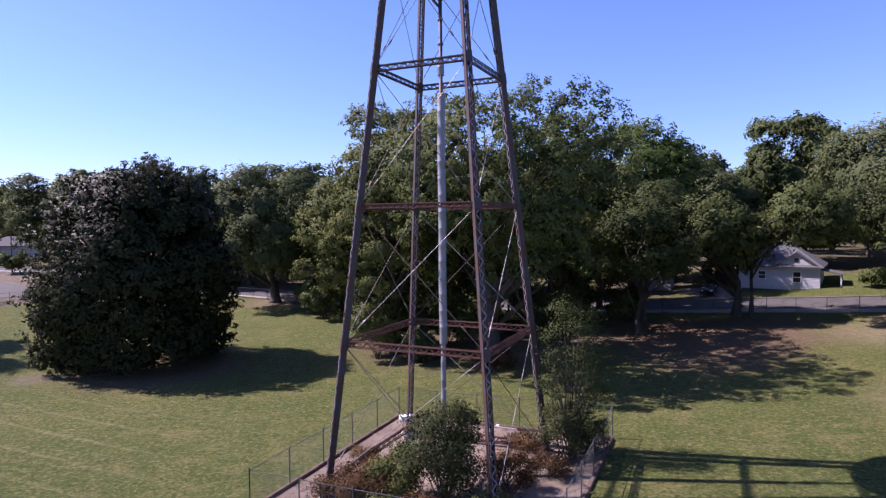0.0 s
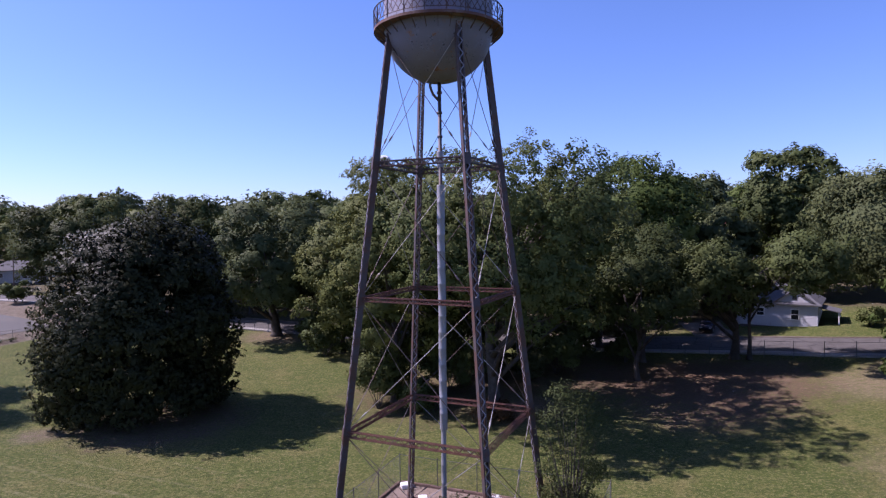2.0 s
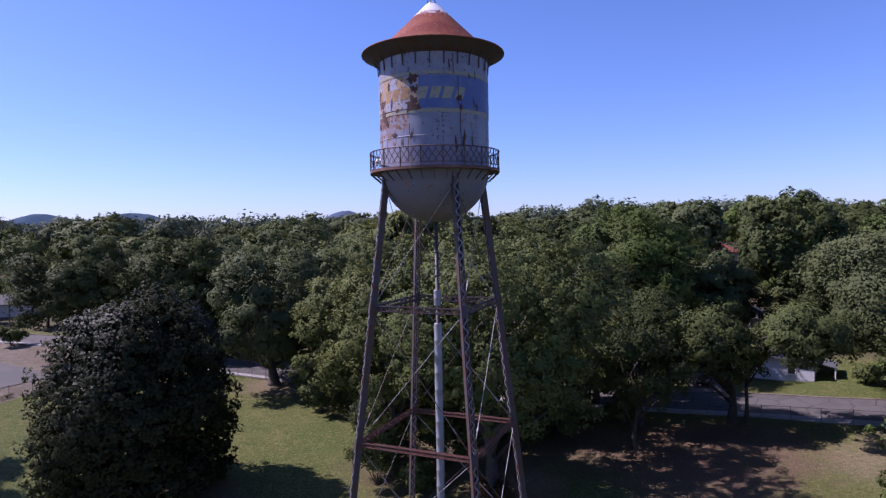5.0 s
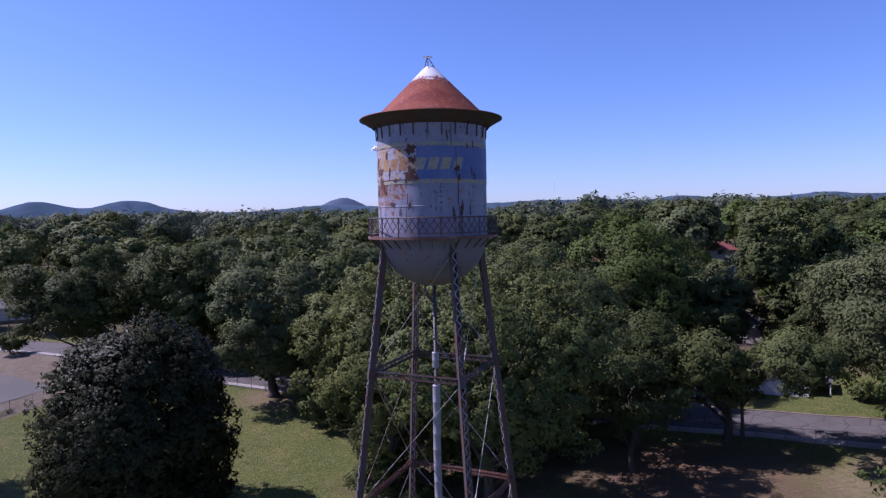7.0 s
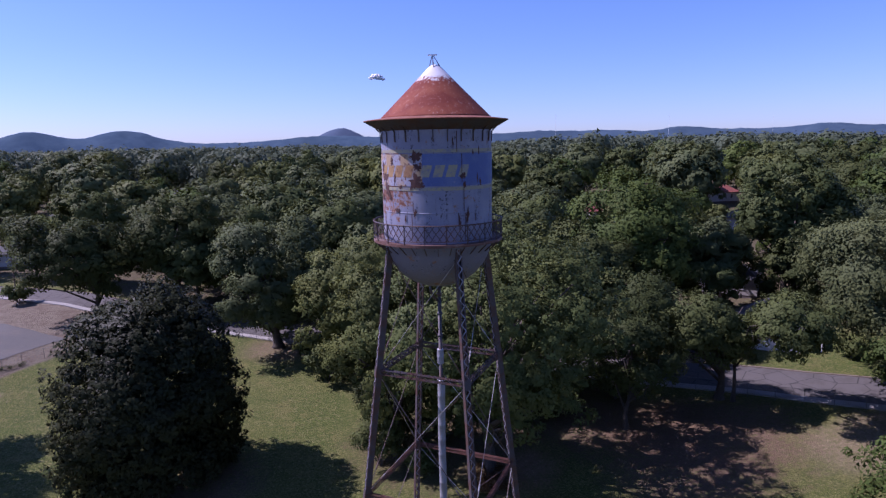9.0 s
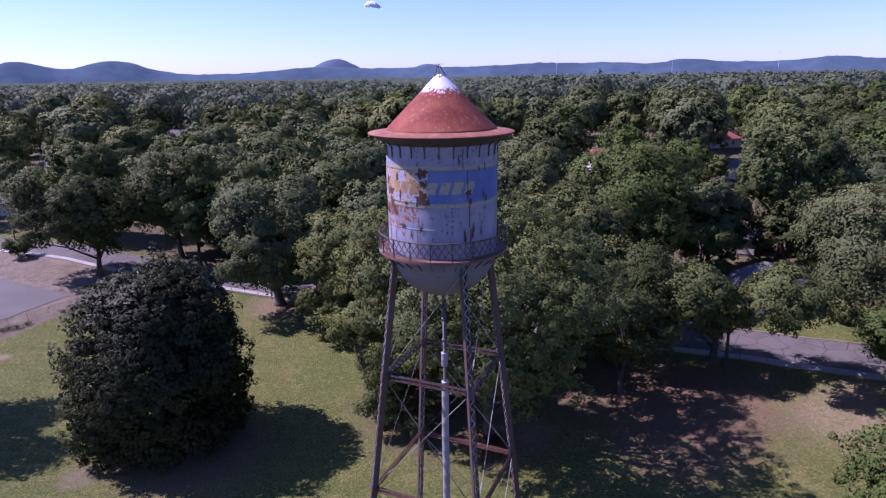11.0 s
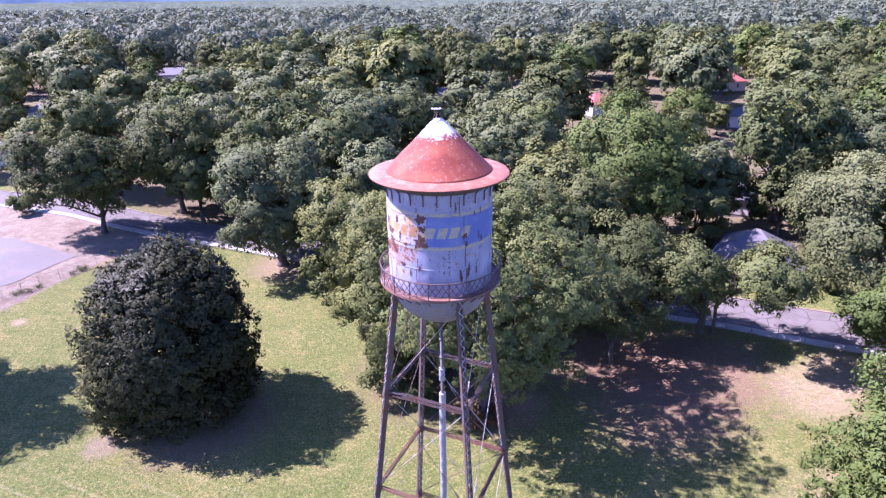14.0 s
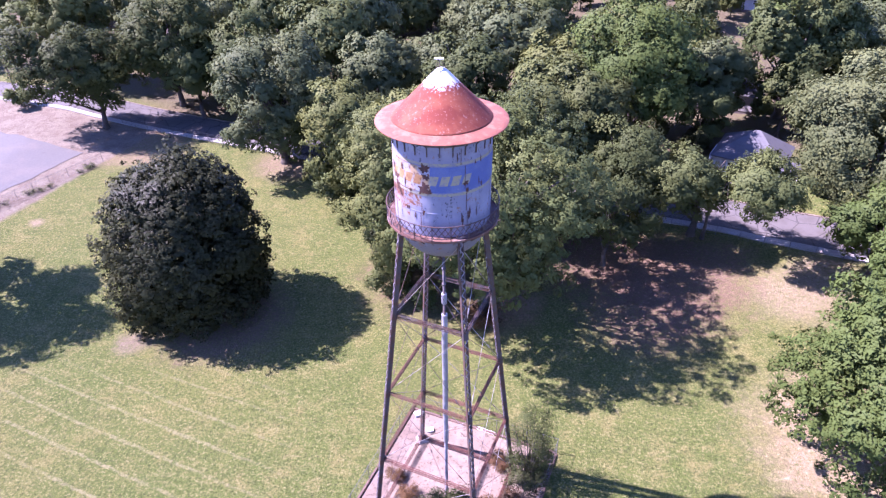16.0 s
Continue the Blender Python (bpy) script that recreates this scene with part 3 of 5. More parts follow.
tube(bm, [(-0.06, 0, 25.6), (-0.35, -0.05, 25.9), (-0.5, -0.08, 26.3), (-0.5, -0.08, 26.9)], 0.075, 10)
smooth(part("overflow_pipe", bm, PIPE, riser))

# tank
TR, TZ0, TZ1 = 2.97, 29.4, 35.35
bm = bmesh.new()
prof = [(0, 26.55)] + [(TR * math.sin(a), TZ0 - 2.87 * math.cos(a)) for a in (radians(d) for d in range(6, 90, 6))]
for z in (29.4, 30.9, 32.4, 33.9):        # riveted lap joints of the shell courses
    prof += [(TR, z), (TR, z + 0.02), (TR, z + 0.7), (TR, z + 1.43), (TR, z + 1.455), (TR + 0.012, z + 1.465), (TR + 0.012, z + 1.485), (TR + 0.012, z + 1.495)]
prof = [p for p in prof if p[1] < 35.36] + [(TR, TZ1)]
lathe(bm, prof, 96)
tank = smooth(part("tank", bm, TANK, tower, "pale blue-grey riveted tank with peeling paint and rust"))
bm = bmesh.new()
lathe(bm, [(TR - 0.05, 35.02), (3.1, 35.12), (3.5, 35.34), (3.75, 35.49), (3.86, 35.535)], 96)
soffit = bm
bm = bmesh.new()
lathe(bm, [(3.855, 35.53), (3.88, 35.54), (3.88, 35.575), (3.865, 35.59), (3.5, 35.635), (3.15, 35.685), (2.97, 35.715), (2.9, 35.75)], 96)
roof_brim = bm
bm = bmesh.new()
lathe(bm, [(2.94, 35.705), (2.95, 35.74), (2.88, 35.81), (2.2, 36.49), (1.5, 37.18), (0.42, 38.28), (0.2, 38.46), (0, 38.5)], 96)
roof = part("roof", bm, ROOF, tower, "flared conical roof in faded red with a white peak")
for f in roof.data.polygons:
    f.use_smooth = True
smooth(part("soffit", soffit, STEEL, roof, "dark rusted underside of the brim"))
smooth(part("brim", roof_brim, BRIM, roof, "wide flared brim in faded red"))


def round_copies(first, n, start):
    """The same piece n times round the tank."""
    for i in range(n):
        ob = first if i == 0 else new(first.name.split(".")[0], first.data)
        ob.parent = first.parent
        ob.matrix_basis = Matrix.Rotation(2 * math.pi * (i + start) / n, 4, "Z")


# dark bent bars under the brim, added to stand for drips on the shell
bm = bmesh.new()
bar(bm, (2.99, 0, 34.46), (3.02, 0, 35.0), 0.055, 0.05)
bar(bm, (3.02, 0, 34.98), (3.26, 0, 35.22), 0.06, 0.05)
round_copies(part("brim_bracket", bm, STEEL, roof), 26, 0.3)
bm = bmesh.new()
for i in range(3):
    a = 2 * math.pi * i / 3 + 0.4
    tube(bm, [(0.42 * math.cos(a), 0.42 * math.sin(a), 38.22), (0.06 * math.cos(a) - 0.1, 0.06 * math.sin(a), 38.92)], 0.022, 6)
tube(bm, [(-0.1, 0, 38.4), (-0.1, 0, 38.98)], 0.02, 6)
finial = part("finial", bm, STEEL, roof, "small metal tripod at the peak")
bm = bmesh.new()
box(bm, -0.36, 0.14, -0.12, 0.12, 38.97, 39.0)
part("plate", bm, WHITE, finial, "flat white plate")


def on_shell(bm, a0, a1, z0, z1, r, n=10, lean=0.0):
    """A curved plate on the shell; angles in degrees from the side that faces south, growing east."""
    rows = []
    for z in (z0, z1):
        rows.append([])
        for i in range(n + 1):
            a = radians(-90 + a0 + (a1 - a0) * i / n + (lean if z == z1 else 0))
            rows[-1].append(bm.verts.new((r * math.cos(a), r * math.sin(a), z)))
    for i in range(n):
        bm.faces.new((rows[0][i], rows[0][i + 1], rows[1][i + 1], rows[1][i]))


bm = bmesh.new()
on_shell(bm, -14, 150, 32.25, 33.85, TR + 0.018, 60)
part("sign_band", bm, SIGN_BLUE, tank, "faded blue painted band")
bm = bmesh.new()
on_shell(bm, -84, -14, 32.25, 33.85, TR + 0.018, 30)
part("sign_band", bm, SIGN_FADED, tank, "sign band bleached pale and stained with rust")
for z in (32.02, 33.92):
    bm = bmesh.new()
    on_shell(bm, -78, 150, z, z + 0.17, TR + 0.017, 80)
    part("sign_stripe", bm, SIGN_YELLOW, tank, "thin faded yellow painted stripe")
for i, a in enumerate((-66, -54, -42, -30, -12, 0.5, 13, 25.5)):      # lettering reduced to slanted bars
    bm = bmesh.new()
    on_shell(bm, a - 4.6, a + 4.6, 32.70, 33.30, TR + 0.024, 6, 3.5)
    part("lettering_bar", bm, SIGN_RUSTY if a < -20 else SIGN_YELLOW, tank, "slanted faded yellow lettering bar")


for a, z0, z1 in ((20, 33.95, 34.95), (25, 32.42, 33.85), (28, 29.45, 30.88), (27, 30.95, 32.35), (-25.5, 29.6, 30.88), (-24, 30.95, 31.5), (70, 30.95, 32.35), (-66, 29.45, 30.88), (64, 33.95, 35.0)):
    bm = bmesh.new()
    on_shell(bm, a - 0.35, a + 0.35, z0, z1, TR + 0.032, 2)
    part("lap_joint", bm, RUST_SPOT, tank, "dark rusted upright lap joint")


def rust_patch(a0, z0, w, hgt, seed):
    """A ragged patch where the paint has gone."""
    rng = random.Random(seed)
    bm = bmesh.new()
    n = 44
    ph = [rng.uniform(0, 6.28) for _ in range(4)]
    ctr = bm.verts.new((0, 0, 0))
    ring = []
    for i in range(n):
        t = 2 * math.pi * i / n
        s = 0.8 + 0.22 * math.sin(2 * t + ph[0]) + 0.16 * math.sin(5 * t + ph[1]) + 0.12 * math.sin(11 * t + ph[2]) + 0.16 * rng.uniform(-1, 1)
        a, z = radians(-90 + a0 + w * s * math.cos(t)), z0 + hgt * s * math.sin(t)
        ring.append(bm.verts.new(((TR + 0.028) * math.cos(a), (TR + 0.028) * math.sin(a), z)))
    a = radians(-90 + a0)
    ctr.co = ((TR + 0.03) * math.cos(a), (TR + 0.03) * math.sin(a), z0)
    for i in range(n):
        bm.faces.new((ctr, ring[i], ring[(i + 1) % n]))
    part("rust_patch", bm, RUST_SPOT, tank, "dark ragged rust patch")


for spec in ((-20, 33.72, 5.5, 0.34, 1), (-21.5, 32.5, 7.0, 0.38, 2), (-16, 32.3, 4, 0.24, 3), (-64, 32.7, 7, 0.30, 4), (-60, 32.1, 6, 0.32, 5), (-50, 33.5, 3, 0.2, 6), (-19, 33.2, 4.0, 0.26, 7), (26, 32.75, 3.0, 0.24, 21), (31, 30.7, 2.2, 0.4, 22), (-22, 30.9, 2.0, 0.2, 23), (46, 34.0, 1.2, 0.2, 24), (48, 32.4, 1.4, 0.25, 25), (41, 30.6, 1.0, 0.22, 26),
             (-43, 31.0, 3, 0.18, 8), (22, 30.4, 1.6, 0.5, 9), (16, 34.4, 1.0, 0.3, 10), (38, 33.9, 1.2, 0.15, 11), (44, 32.6, 1.0, 0.3, 12), (28, 32.3, 1.6, 0.25, 13), (-33, 30.6, 1.0, 0.3, 14), (-70, 33.2, 4, 0.3, 15), (-72, 31.6, 4, 0.25, 16), (-55, 31.7, 3, 0.22, 17), (-38, 32.2, 2, 0.14, 18), (-22, 33.9, 2, 0.16, 19), (-46, 32.6, 2, 0.3, 20)):
    rust_patch(*spec)

# catwalk and railing
CR = 3.52
bm = bmesh.new()
lathe(bm, [(TR + 0.005, 29.22), (CR, 29.20), (CR + 0.025, 29.19), (CR + 0.025, 29.33), (CR - 0.01, 29.33), (CR - 0.02, 29.27), (TR + 0.005, 29.28)], 96)
catwalk = part("catwalk", bm, DECK, tower, "rusty steel catwalk ring round the tank")
bm = bmesh.new()
bar(bm, (TR, 0, 28.7), (CR, 0, 29.18), 0.03, 0.06)
round_copies(part("catwalk_bracket", bm, STEEL, catwalk), 32, 0.0)
for z, r in ((30.30, 0.035), (29.5, 0.02)):
    bm = bmesh.new()
    n = 96
    ring = [(CR * math.cos(2 * math.pi * i / n), CR * math.sin(2 * math.pi * i / n), z) for i in range(n + 1)]
    tube(bm, ring, r, 6, False)
    part("rail", bm, STEEL, catwalk)
bm = bmesh.new()
n = 60
for i in range(n):
    a0, a1 = 2 * math.pi * i / n, 2 * math.pi * (i + 1.5) / n
    for z0, z1 in ((29.5, 30.28), (30.28, 29.5)):
        bar(bm, (CR * math.cos(a0), CR * math.sin(a0), z0), (CR * math.cos(a1), CR * math.sin(a1), z1), 0.014, 0.038)
part("railing_lattice", bm, STEEL, catwalk, "diamond lattice of flat bars")
for i in range(20):
    a = 2 * math.pi * (i + 0.4) / 20
    bm = bmesh.new()
    bar(bm, (CR * math.cos(a), CR * math.sin(a), 29.3), (CR * math.cos(a), CR * math.sin(a), 30.34), 0.05, 0.05)
    part("railing_post", bm, STEEL, catwalk)
# ---- the fenced bed below ----
U, V = Vector((0.913, -0.41)), Vector((0.41, 0.913))
CEN = Vector((AX, AY))


def bed(u, v):
    return CEN + U * u + V * v


sheet("gravel_bed", [bed(-6.9, -7.2), bed(7.6, -7.2), bed(7.6, 7.6), bed(-6.9, 7.6)], 0.035, PINK, "pinkish gravel and dirt bed under the tower", "gravel bed", 24, 0.5)
FENCE = [bed(-7.1, -7.6), bed(7.9, -7.6), bed(7.9, 7.8), bed(-7.1, 7.8)]
for a, b in zip(FENCE, FENCE[1:] + FENCE[:1]):
    n = 4
    for i in range(n):
        p, q = a.lerp(b, (i + 0.02) / n), a.lerp(b, (i + 0.98) / n)
        bm = bmesh.new()
        bar(bm, (p.x, p.y, lie(*p) + 0.10), (q.x, q.y, lie(*q) + 0.10), 0.24, 0.22)
        bmesh.ops.bevel(bm, geom=list(bm.edges), offset=0.04, segments=2, affect="EDGES")
        tagged(part("edging_timber", bm, WOOD), "weathered dark timber edging the gravel bed", "timber", "timbers round the bed")


for x, y, turn, w, d, hgt, label in ((-2.9, 43.0, 20, 0.9, 0.6, 0.3, "white concrete block beside the footing"), (3.8, 40.6, -24, 1.9, 0.35, 0.12, "white board lying on the gravel"), (-1.7, 40.9, 5, 0.6, 0.5, 0.25, "broken pale concrete lump")):
    bm = bmesh.new()
    box(bm, -w / 2, w / 2, -d / 2, d / 2, 0, hgt)
    bmesh.ops.bevel(bm, geom=list(bm.edges), offset=0.03, segments=2, affect="EDGES")
    ob = tagged(part("concrete_block" if hgt > 0.2 else "board", bm, WHITE), label, "debris")
    ob.matrix_basis = pose(x, y, lie(x, y) + 0.035, 0, 0, turn)


def chain_fence(name, pts, hgt, gap, pitch, label, wire=0.007):
    fence = empty(name, pts[0][0], pts[0][1], lie(*pts[0]))
    tagged(fence, label, "fence")
    inv = fence.matrix_basis.inverted()
    at = lambda p, z: inv @ Vector((p.x, p.y, lie(p.x, p.y) + z))
    net = bmesh.new()
    rail = bmesh.new()
    post_mesh = None
    for a, b in zip(pts, pts[1:]):
        a, b = Vector(a), Vector(b)
        n = max(1, round((b - a).length / gap))
        for i in range(n + 1):
            p = a.lerp(b, i / n)
            if i == n and (b - Vector(pts[-1])).length > 0.01:
                continue
            if post_mesh is None:
                bm = bmesh.new()
                tube(bm, [(0, 0, -0.2), (0, 0, hgt + 0.1), (0, 0, hgt + 0.13)], [0.032, 0.032, 0.015], 8)
                post = part("post", bm, GALV, fence)
                post_mesh = post.data
            else:
                post = new("post", post_mesh)
                post.parent = fence
            post.location = at(p, 0)
        for i in range(n):
            bar(rail, at(a.lerp(b, i / n), hgt), at(a.lerp(b, (i + 1) / n), hgt), 0.03, 0.03)
        m = int((b - a).length / pitch)
        run = hgt / pitch * 0.8
        for i in range(m):
            for s in (-1, 1):
                t0, t1 = i / m, (i + s * run) / m
                z1 = hgt
                if t1 > 1 or t1 < 0:
                    lim = 1.0 if t1 > 1 else 0.0
                    z1, t1 = hgt * (lim - t0) / (t1 - t0), lim
                bar(net, at(a.lerp(b, t0), 0.03), at(a.lerp(b, t1), z1), wire, wire)
    part("top_rail", rail, GALV, fence)
    tagged(part("wire_net", net, GALV, fence, "grey chain-link netting"), kind="stuff")


chain_fence("tower_fence", [tuple(p) for p in FENCE + FENCE[:1]], 2.1, 3.0, 0.12, "grey chain-link fence round the tower", 0.003)
road_fence = [tuple(p - s * 0.5) for p, s in list(zip(LINE, SIDE)) if -64 < p.x < 72][::8]
chain_fence("roadside_fence", road_fence, 1.8, 3.0, 0.2, "grey chain-link fence along the pavement", 0.006)
chain_fence("lot_fence", [(-76, 64.5), (-67.8, 82.2), (-64.1, 89.8), (-59.5, 98.5)], 1.5, 3.0, 0.2, "rusty chain-link fence beside the old lot", 0.006)


# ---- trees ----
def lobes_of(rng, hgt, base, rad, count, even=False):
    """Rounded masses that make up a crown: a core and many on its surface, of uneven size and reach."""
    mid, half = (hgt + base) / 2, (hgt - base) / 2
    out = [(0, 0, mid, rad * 0.55, half * 0.62)]
    squash = 1.0 if even else rng.uniform(0.85, 1.15)
    for i in range(count):
        f = (i + 0.5) / count
        el = math.asin(-0.8 + 1.74 * f)
        az = i * 2.39996 + rng.uniform(-0.6, 0.6)
        k = rng.uniform(0.68, 0.78) if even else rng.uniform(0.52, 0.86)
        s = rng.uniform(0.30, 0.36) * rad if even else rng.uniform(0.20, 0.42) * rad * (1.15 - 0.45 * k)
        s *= min(1.0, (50 / count) ** 0.5)
        wide = math.cos(el) ** 0.8
        out.append((rad * k * wide * math.cos(az) * squash, rad * k * wide * math.sin(az) / squash, mid + half * min(k * 1.1, 0.9) * math.sin(el), s * 1.1, min(s * rng.uniform(0.8, 1.1), half * 0.5)))
    return out


def crown_data(seed, lobes, count, size, clump=22, low=0.0, rough=0.3, puff=0.7, dome=0.3, shell=False):
    """Leaf sprays scattered in clumps over the outer part of the lobes."""
    rs = np.random.RandomState(seed)
    L = np.array(lobes)
    w = (L[:, 3] ** 2 + L[:, 3] * L[:, 4])
    w[0] *= 0.3
    n = count // clump
    pick = rs.choice(len(L), n, p=w / w.sum())
    d = rs.normal(size=(n, 3))
    d[:, 2] = np.where(d[:, 2] < -0.4, -d[:, 2], d[:, 2])
    d /= np.linalg.norm(d, axis=1)[:, None]
    r = rs.uniform(0.35, 1.0, n) ** 0.42
    r *= 1 + 0.13 * rs.normal(size=n)
    if shell:
        r = rs.uniform(0.8, 1.04, n)
    c = L[pick, :3] + d * r[:, None] * np.stack([L[pick, 3], L[pick, 3], L[pick, 4]], 1)
    # each clump is a small domed spray of leaves
    o = rs.normal(size=(n * clump, 3))
    o /= np.linalg.norm(o, axis=1)[:, None]
    o *= rs.uniform(0.5, 1.15, (n * clump, 1))
    reach = np.repeat(rs.uniform(0.6, 1.3, n), clump)[:, None] * puff
    p = np.repeat(c, clump, 0) + o * reach * (1, 1, 0.85)
    face = np.repeat(d, clump, 0)
    out = face * 0.55 + o * 0.6
    p[:, 2] = np.maximum(p[:, 2], low + rs.uniform(0, 0.5, len(p)))
    m = len(p)
    whole = (p - L[0, :3]) / (L[0, 3], L[0, 3], L[0, 4])
    whole /= np.linalg.norm(whole, axis=1)[:, None] + 1e-6
    nrm = out * (0.8 - 0.4 * dome) + whole * dome + rs.normal(size=(m, 3)) * rough + (0, 0, 0.35 - 0.2 * dome)
    nrm /= np.linalg.norm(nrm, axis=1)[:, None]
    t = rs.normal(size=(m, 3))
    t -= nrm * (t * nrm).sum(1)[:, None]
    t /= np.linalg.norm(t, axis=1)[:, None]
    b = np.cross(t, nrm)
    s = size * rs.uniform(0.6, 1.35, (m, 1))
    v = np.stack([p - t * s * 0.6 - b * s * 0.5, p - t * s * 0.5 + b * s * 0.5, p + t * s * 0.75 - nrm * s * 0.1], 1)
    # soft normals that follow the spray, the bough and the crown
    soft = o * 0.32 + face * 0.5 + whole * (0.7 + 0.5 * dome) + nrm * (0.25 + 2.0 * max(0.0, rough - 0.4))
    soft /= np.linalg.norm(soft, axis=1)[:, None]
    return v.reshape(-1, 3), np.repeat(soft, 3, 0)


def leaf_mesh(name, v, material, parent=None, soft=None):
    me = bpy.data.meshes.new(name)
    k = 3
    m = len(v) // k
    me.vertices.add(len(v))
    me.vertices.foreach_set("co", np.ascontiguousarray(v, dtype=np.float32).ravel())
    me.loops.add(m * k)
    me.loops.foreach_set("vertex_index", np.arange(m * k, dtype=np.int32))
    me.polygons.add(m)
    me.polygons.foreach_set("loop_start", np.arange(0, m * k, k, dtype=np.int32))
    me.update(calc_edges=True)
    if soft is not None:
        me.normals_split_custom_set_from_vertices(soft.astype(np.float32))
    me.materials.append(material)
    ob = new(name, me)
    ob.parent = parent
    return ob


def trunk_mesh(rng, hgt, base, rad, r, lobes, limbs=8):
    bm = bmesh.new()
    top = base + (hgt - base) * 0.62
    bend = [(rng.uniform(-0.3, 0.3) * k * r * 2, rng.uniform(-0.3, 0.3) * k * r * 2) for k in range(6)]
    path = [(bend[k][0], bend[k][1], -0.3 + (top + 0.3) * k / 5) for k in range(6)]
    path.insert(1, (0, 0, 0.5))
    radii = [r * 1.7, r * 1.12] + [r * (1 - 0.16 * k) for k in range(1, 6)]
    tube(bm, path, radii, 9)
    for lobe in rng.sample(lobes[1:], min(limbs, len(lobes) - 1)):
        z0 = max(base * 0.55, lobe[2] * rng.uniform(0.35, 0.6))
        k = min(z0 / top, 0.95) * 5
        i = int(k)
        s = Vector(path[i + 1]).lerp(Vector(path[min(i + 2, 6)]), k - i)
        e = Vector(lobe[:3])
        mid = s.lerp(e, 0.5) + Vector((rng.uniform(-0.5, 0.5), rng.uniform(-0.5, 0.5), rng.uniform(0.2, 0.9)))
        tube(bm, [s, mid, e], [r * 0.48, r * 0.28, r * 0.08], 6)
        for _ in range(2):
            e2 = mid.lerp(e, 0.3) + Vector([rng.uniform(-1, 1) for _ in range(3)]) * lobe[3] * 0.9
            tube(bm, [mid, mid.lerp(e2, 0.55) + Vector((0, 0, 0.2)), e2], [r * 0.22, r * 0.13, r * 0.04], 5)
    return bm


def tree(name, x, y, hgt, rad, base, count, size, material, label, seed, r=None, nlobes=16, limbs=8, category="tree", group="", lean=(0, 0), skirt=0, even=False, rough=0.3, puff=None, clump=22, taper=0.0, dome=0.3, shell=False):
    rng = random.Random(seed)
    root = empty(name, x, y, lie(x, y))
    tagged(root, label, category, group)
    lobes = lobes_of(rng, hgt, base, rad, nlobes, even)
    for i in range(skirt):      # low boughs that sweep the ground
        a = 2 * math.pi * (i + rng.uniform(-0.3, 0.3)) / skirt
        q = rad * rng.uniform(0.62, 0.78)
        lobes.append((q * math.cos(a), q * math.sin(a), rng.uniform(0.9, 2.2), rad * 0.24, 1.7))
    if taper:
        lobes = [(a * (1 - taper * max(0, c / hgt) ** 2), b * (1 - taper * max(0, c / hgt) ** 2), c, d, e) for a, b, c, d, e in lobes]
    if lean != (0, 0):
        lobes = [(a + lean[0] * c / hgt, b + lean[1] * c / hgt, c, d, e) for a, b, c, d, e in lobes]
    smooth(part("trunk", trunk_mesh(rng, hgt, base, rad, r or hgt * 0.018, lobes, limbs), BARK, root))
    v, soft = crown_data(seed, lobes, count, size * (1.15 if shell else 1.1), clump=clump, rough=rough, puff=puff or 0.3 + 0.045 * rad, dome=dome, shell=shell)
    leaf_mesh("crown", v, material, root, soft)
    return root


tree("magnolia", -30.9, 61.0, 19.9, 9.4, -2.0, 130000, 0.225, LEAF_MAGNOLIA, "dense dark green magnolia with foliage to the ground", 11, 0.35, 54, 8, skirt=16, even=True, puff=0.5, lean=(0.8, 0), taper=0.34, rough=0.5)
tree("oak_tree", 4.6, 58.5, 25.8, 13.0, 5.0, 96000, 0.185, LEAF_OAK, "tall spreading green oak behind the water tower", 12, 0.62, 60, 16, lean=(0.6, -2.0), clump=44, puff=0.6, rough=0.4)
tree("hardwood_tree", -5.5, 64.0, 27.6, 7.8, 0.5, 80000, 0.18, LEAF_YELLOW, "tall yellow-green hardwood with low branches", 13, 0.4, 30, 10, clump=32, puff=0.5, rough=0.4)
tree("elm_tree", -28.0, 100.5, 21.5, 11.3, 1.4, 50000, 0.30, LEAF_GREY, "grey-green spreading tree beside the pavement", 14, 0.8, 30, 10)
tree("elm_tree", -64.6, 111.8, 19.0, 10.4, 3.0, 38000, 0.28, LEAF_DEEP, "dark green tree with a forked trunk on bare dirt", 15, 0.5, 27, 10, lean=(-5, 0))
tree("oak_tree", -54.2, 124.3, 22.5, 12.8, 4.0, 40000, 0.35, LEAF_DEEP, "large dark green oak beyond the road", 16, 0.55, 30, 10)
tree("pin_oak", 34.2, 72.3, 14.5, 6.3, 4.0, 26000, 0.20, LEAF_OAK, "round green oak shading the pavement", 17, 0.5, 24, 9, lean=(-6, -3))
tree("pin_oak", 35.4, 71.2, 15.0, 6.2, 6.8, 22000, 0.20, LEAF_OAK, "smaller green oak leaning over the lawn", 18, 0.25, 22, 8, lean=(3.0, -8))
tree("hardwood_tree", 24.0, 74.5, 17.5, 7.4, 3.5, 25000, 0.21, LEAF_DEEP, "round green tree on the lawn by the pavement", 28, 0.35, 24, 8)
for i, (x, y, hh, rr, bb) in enumerate(((-38.5, 120.5, 21, 8.5, 4), (-12, 110.5, 20, 8.0, 3), (4, 104, 21, 8.5, 3), (-79, 137, 22, 8.5, 4), (46, 103, 17, 6.0, 3), (-48, 118.5, 15, 6.0, 4), (17, 97, 19, 7.0, 3))):
    tree("hardwood_tree", x, y, hh, rr, bb, 24000, 0.34, (LEAF_OAK, LEAF_GREY, LEAF_OAK)[i % 3], "green tree on the road's far side", 130 + i, 0.4, 24, 8)
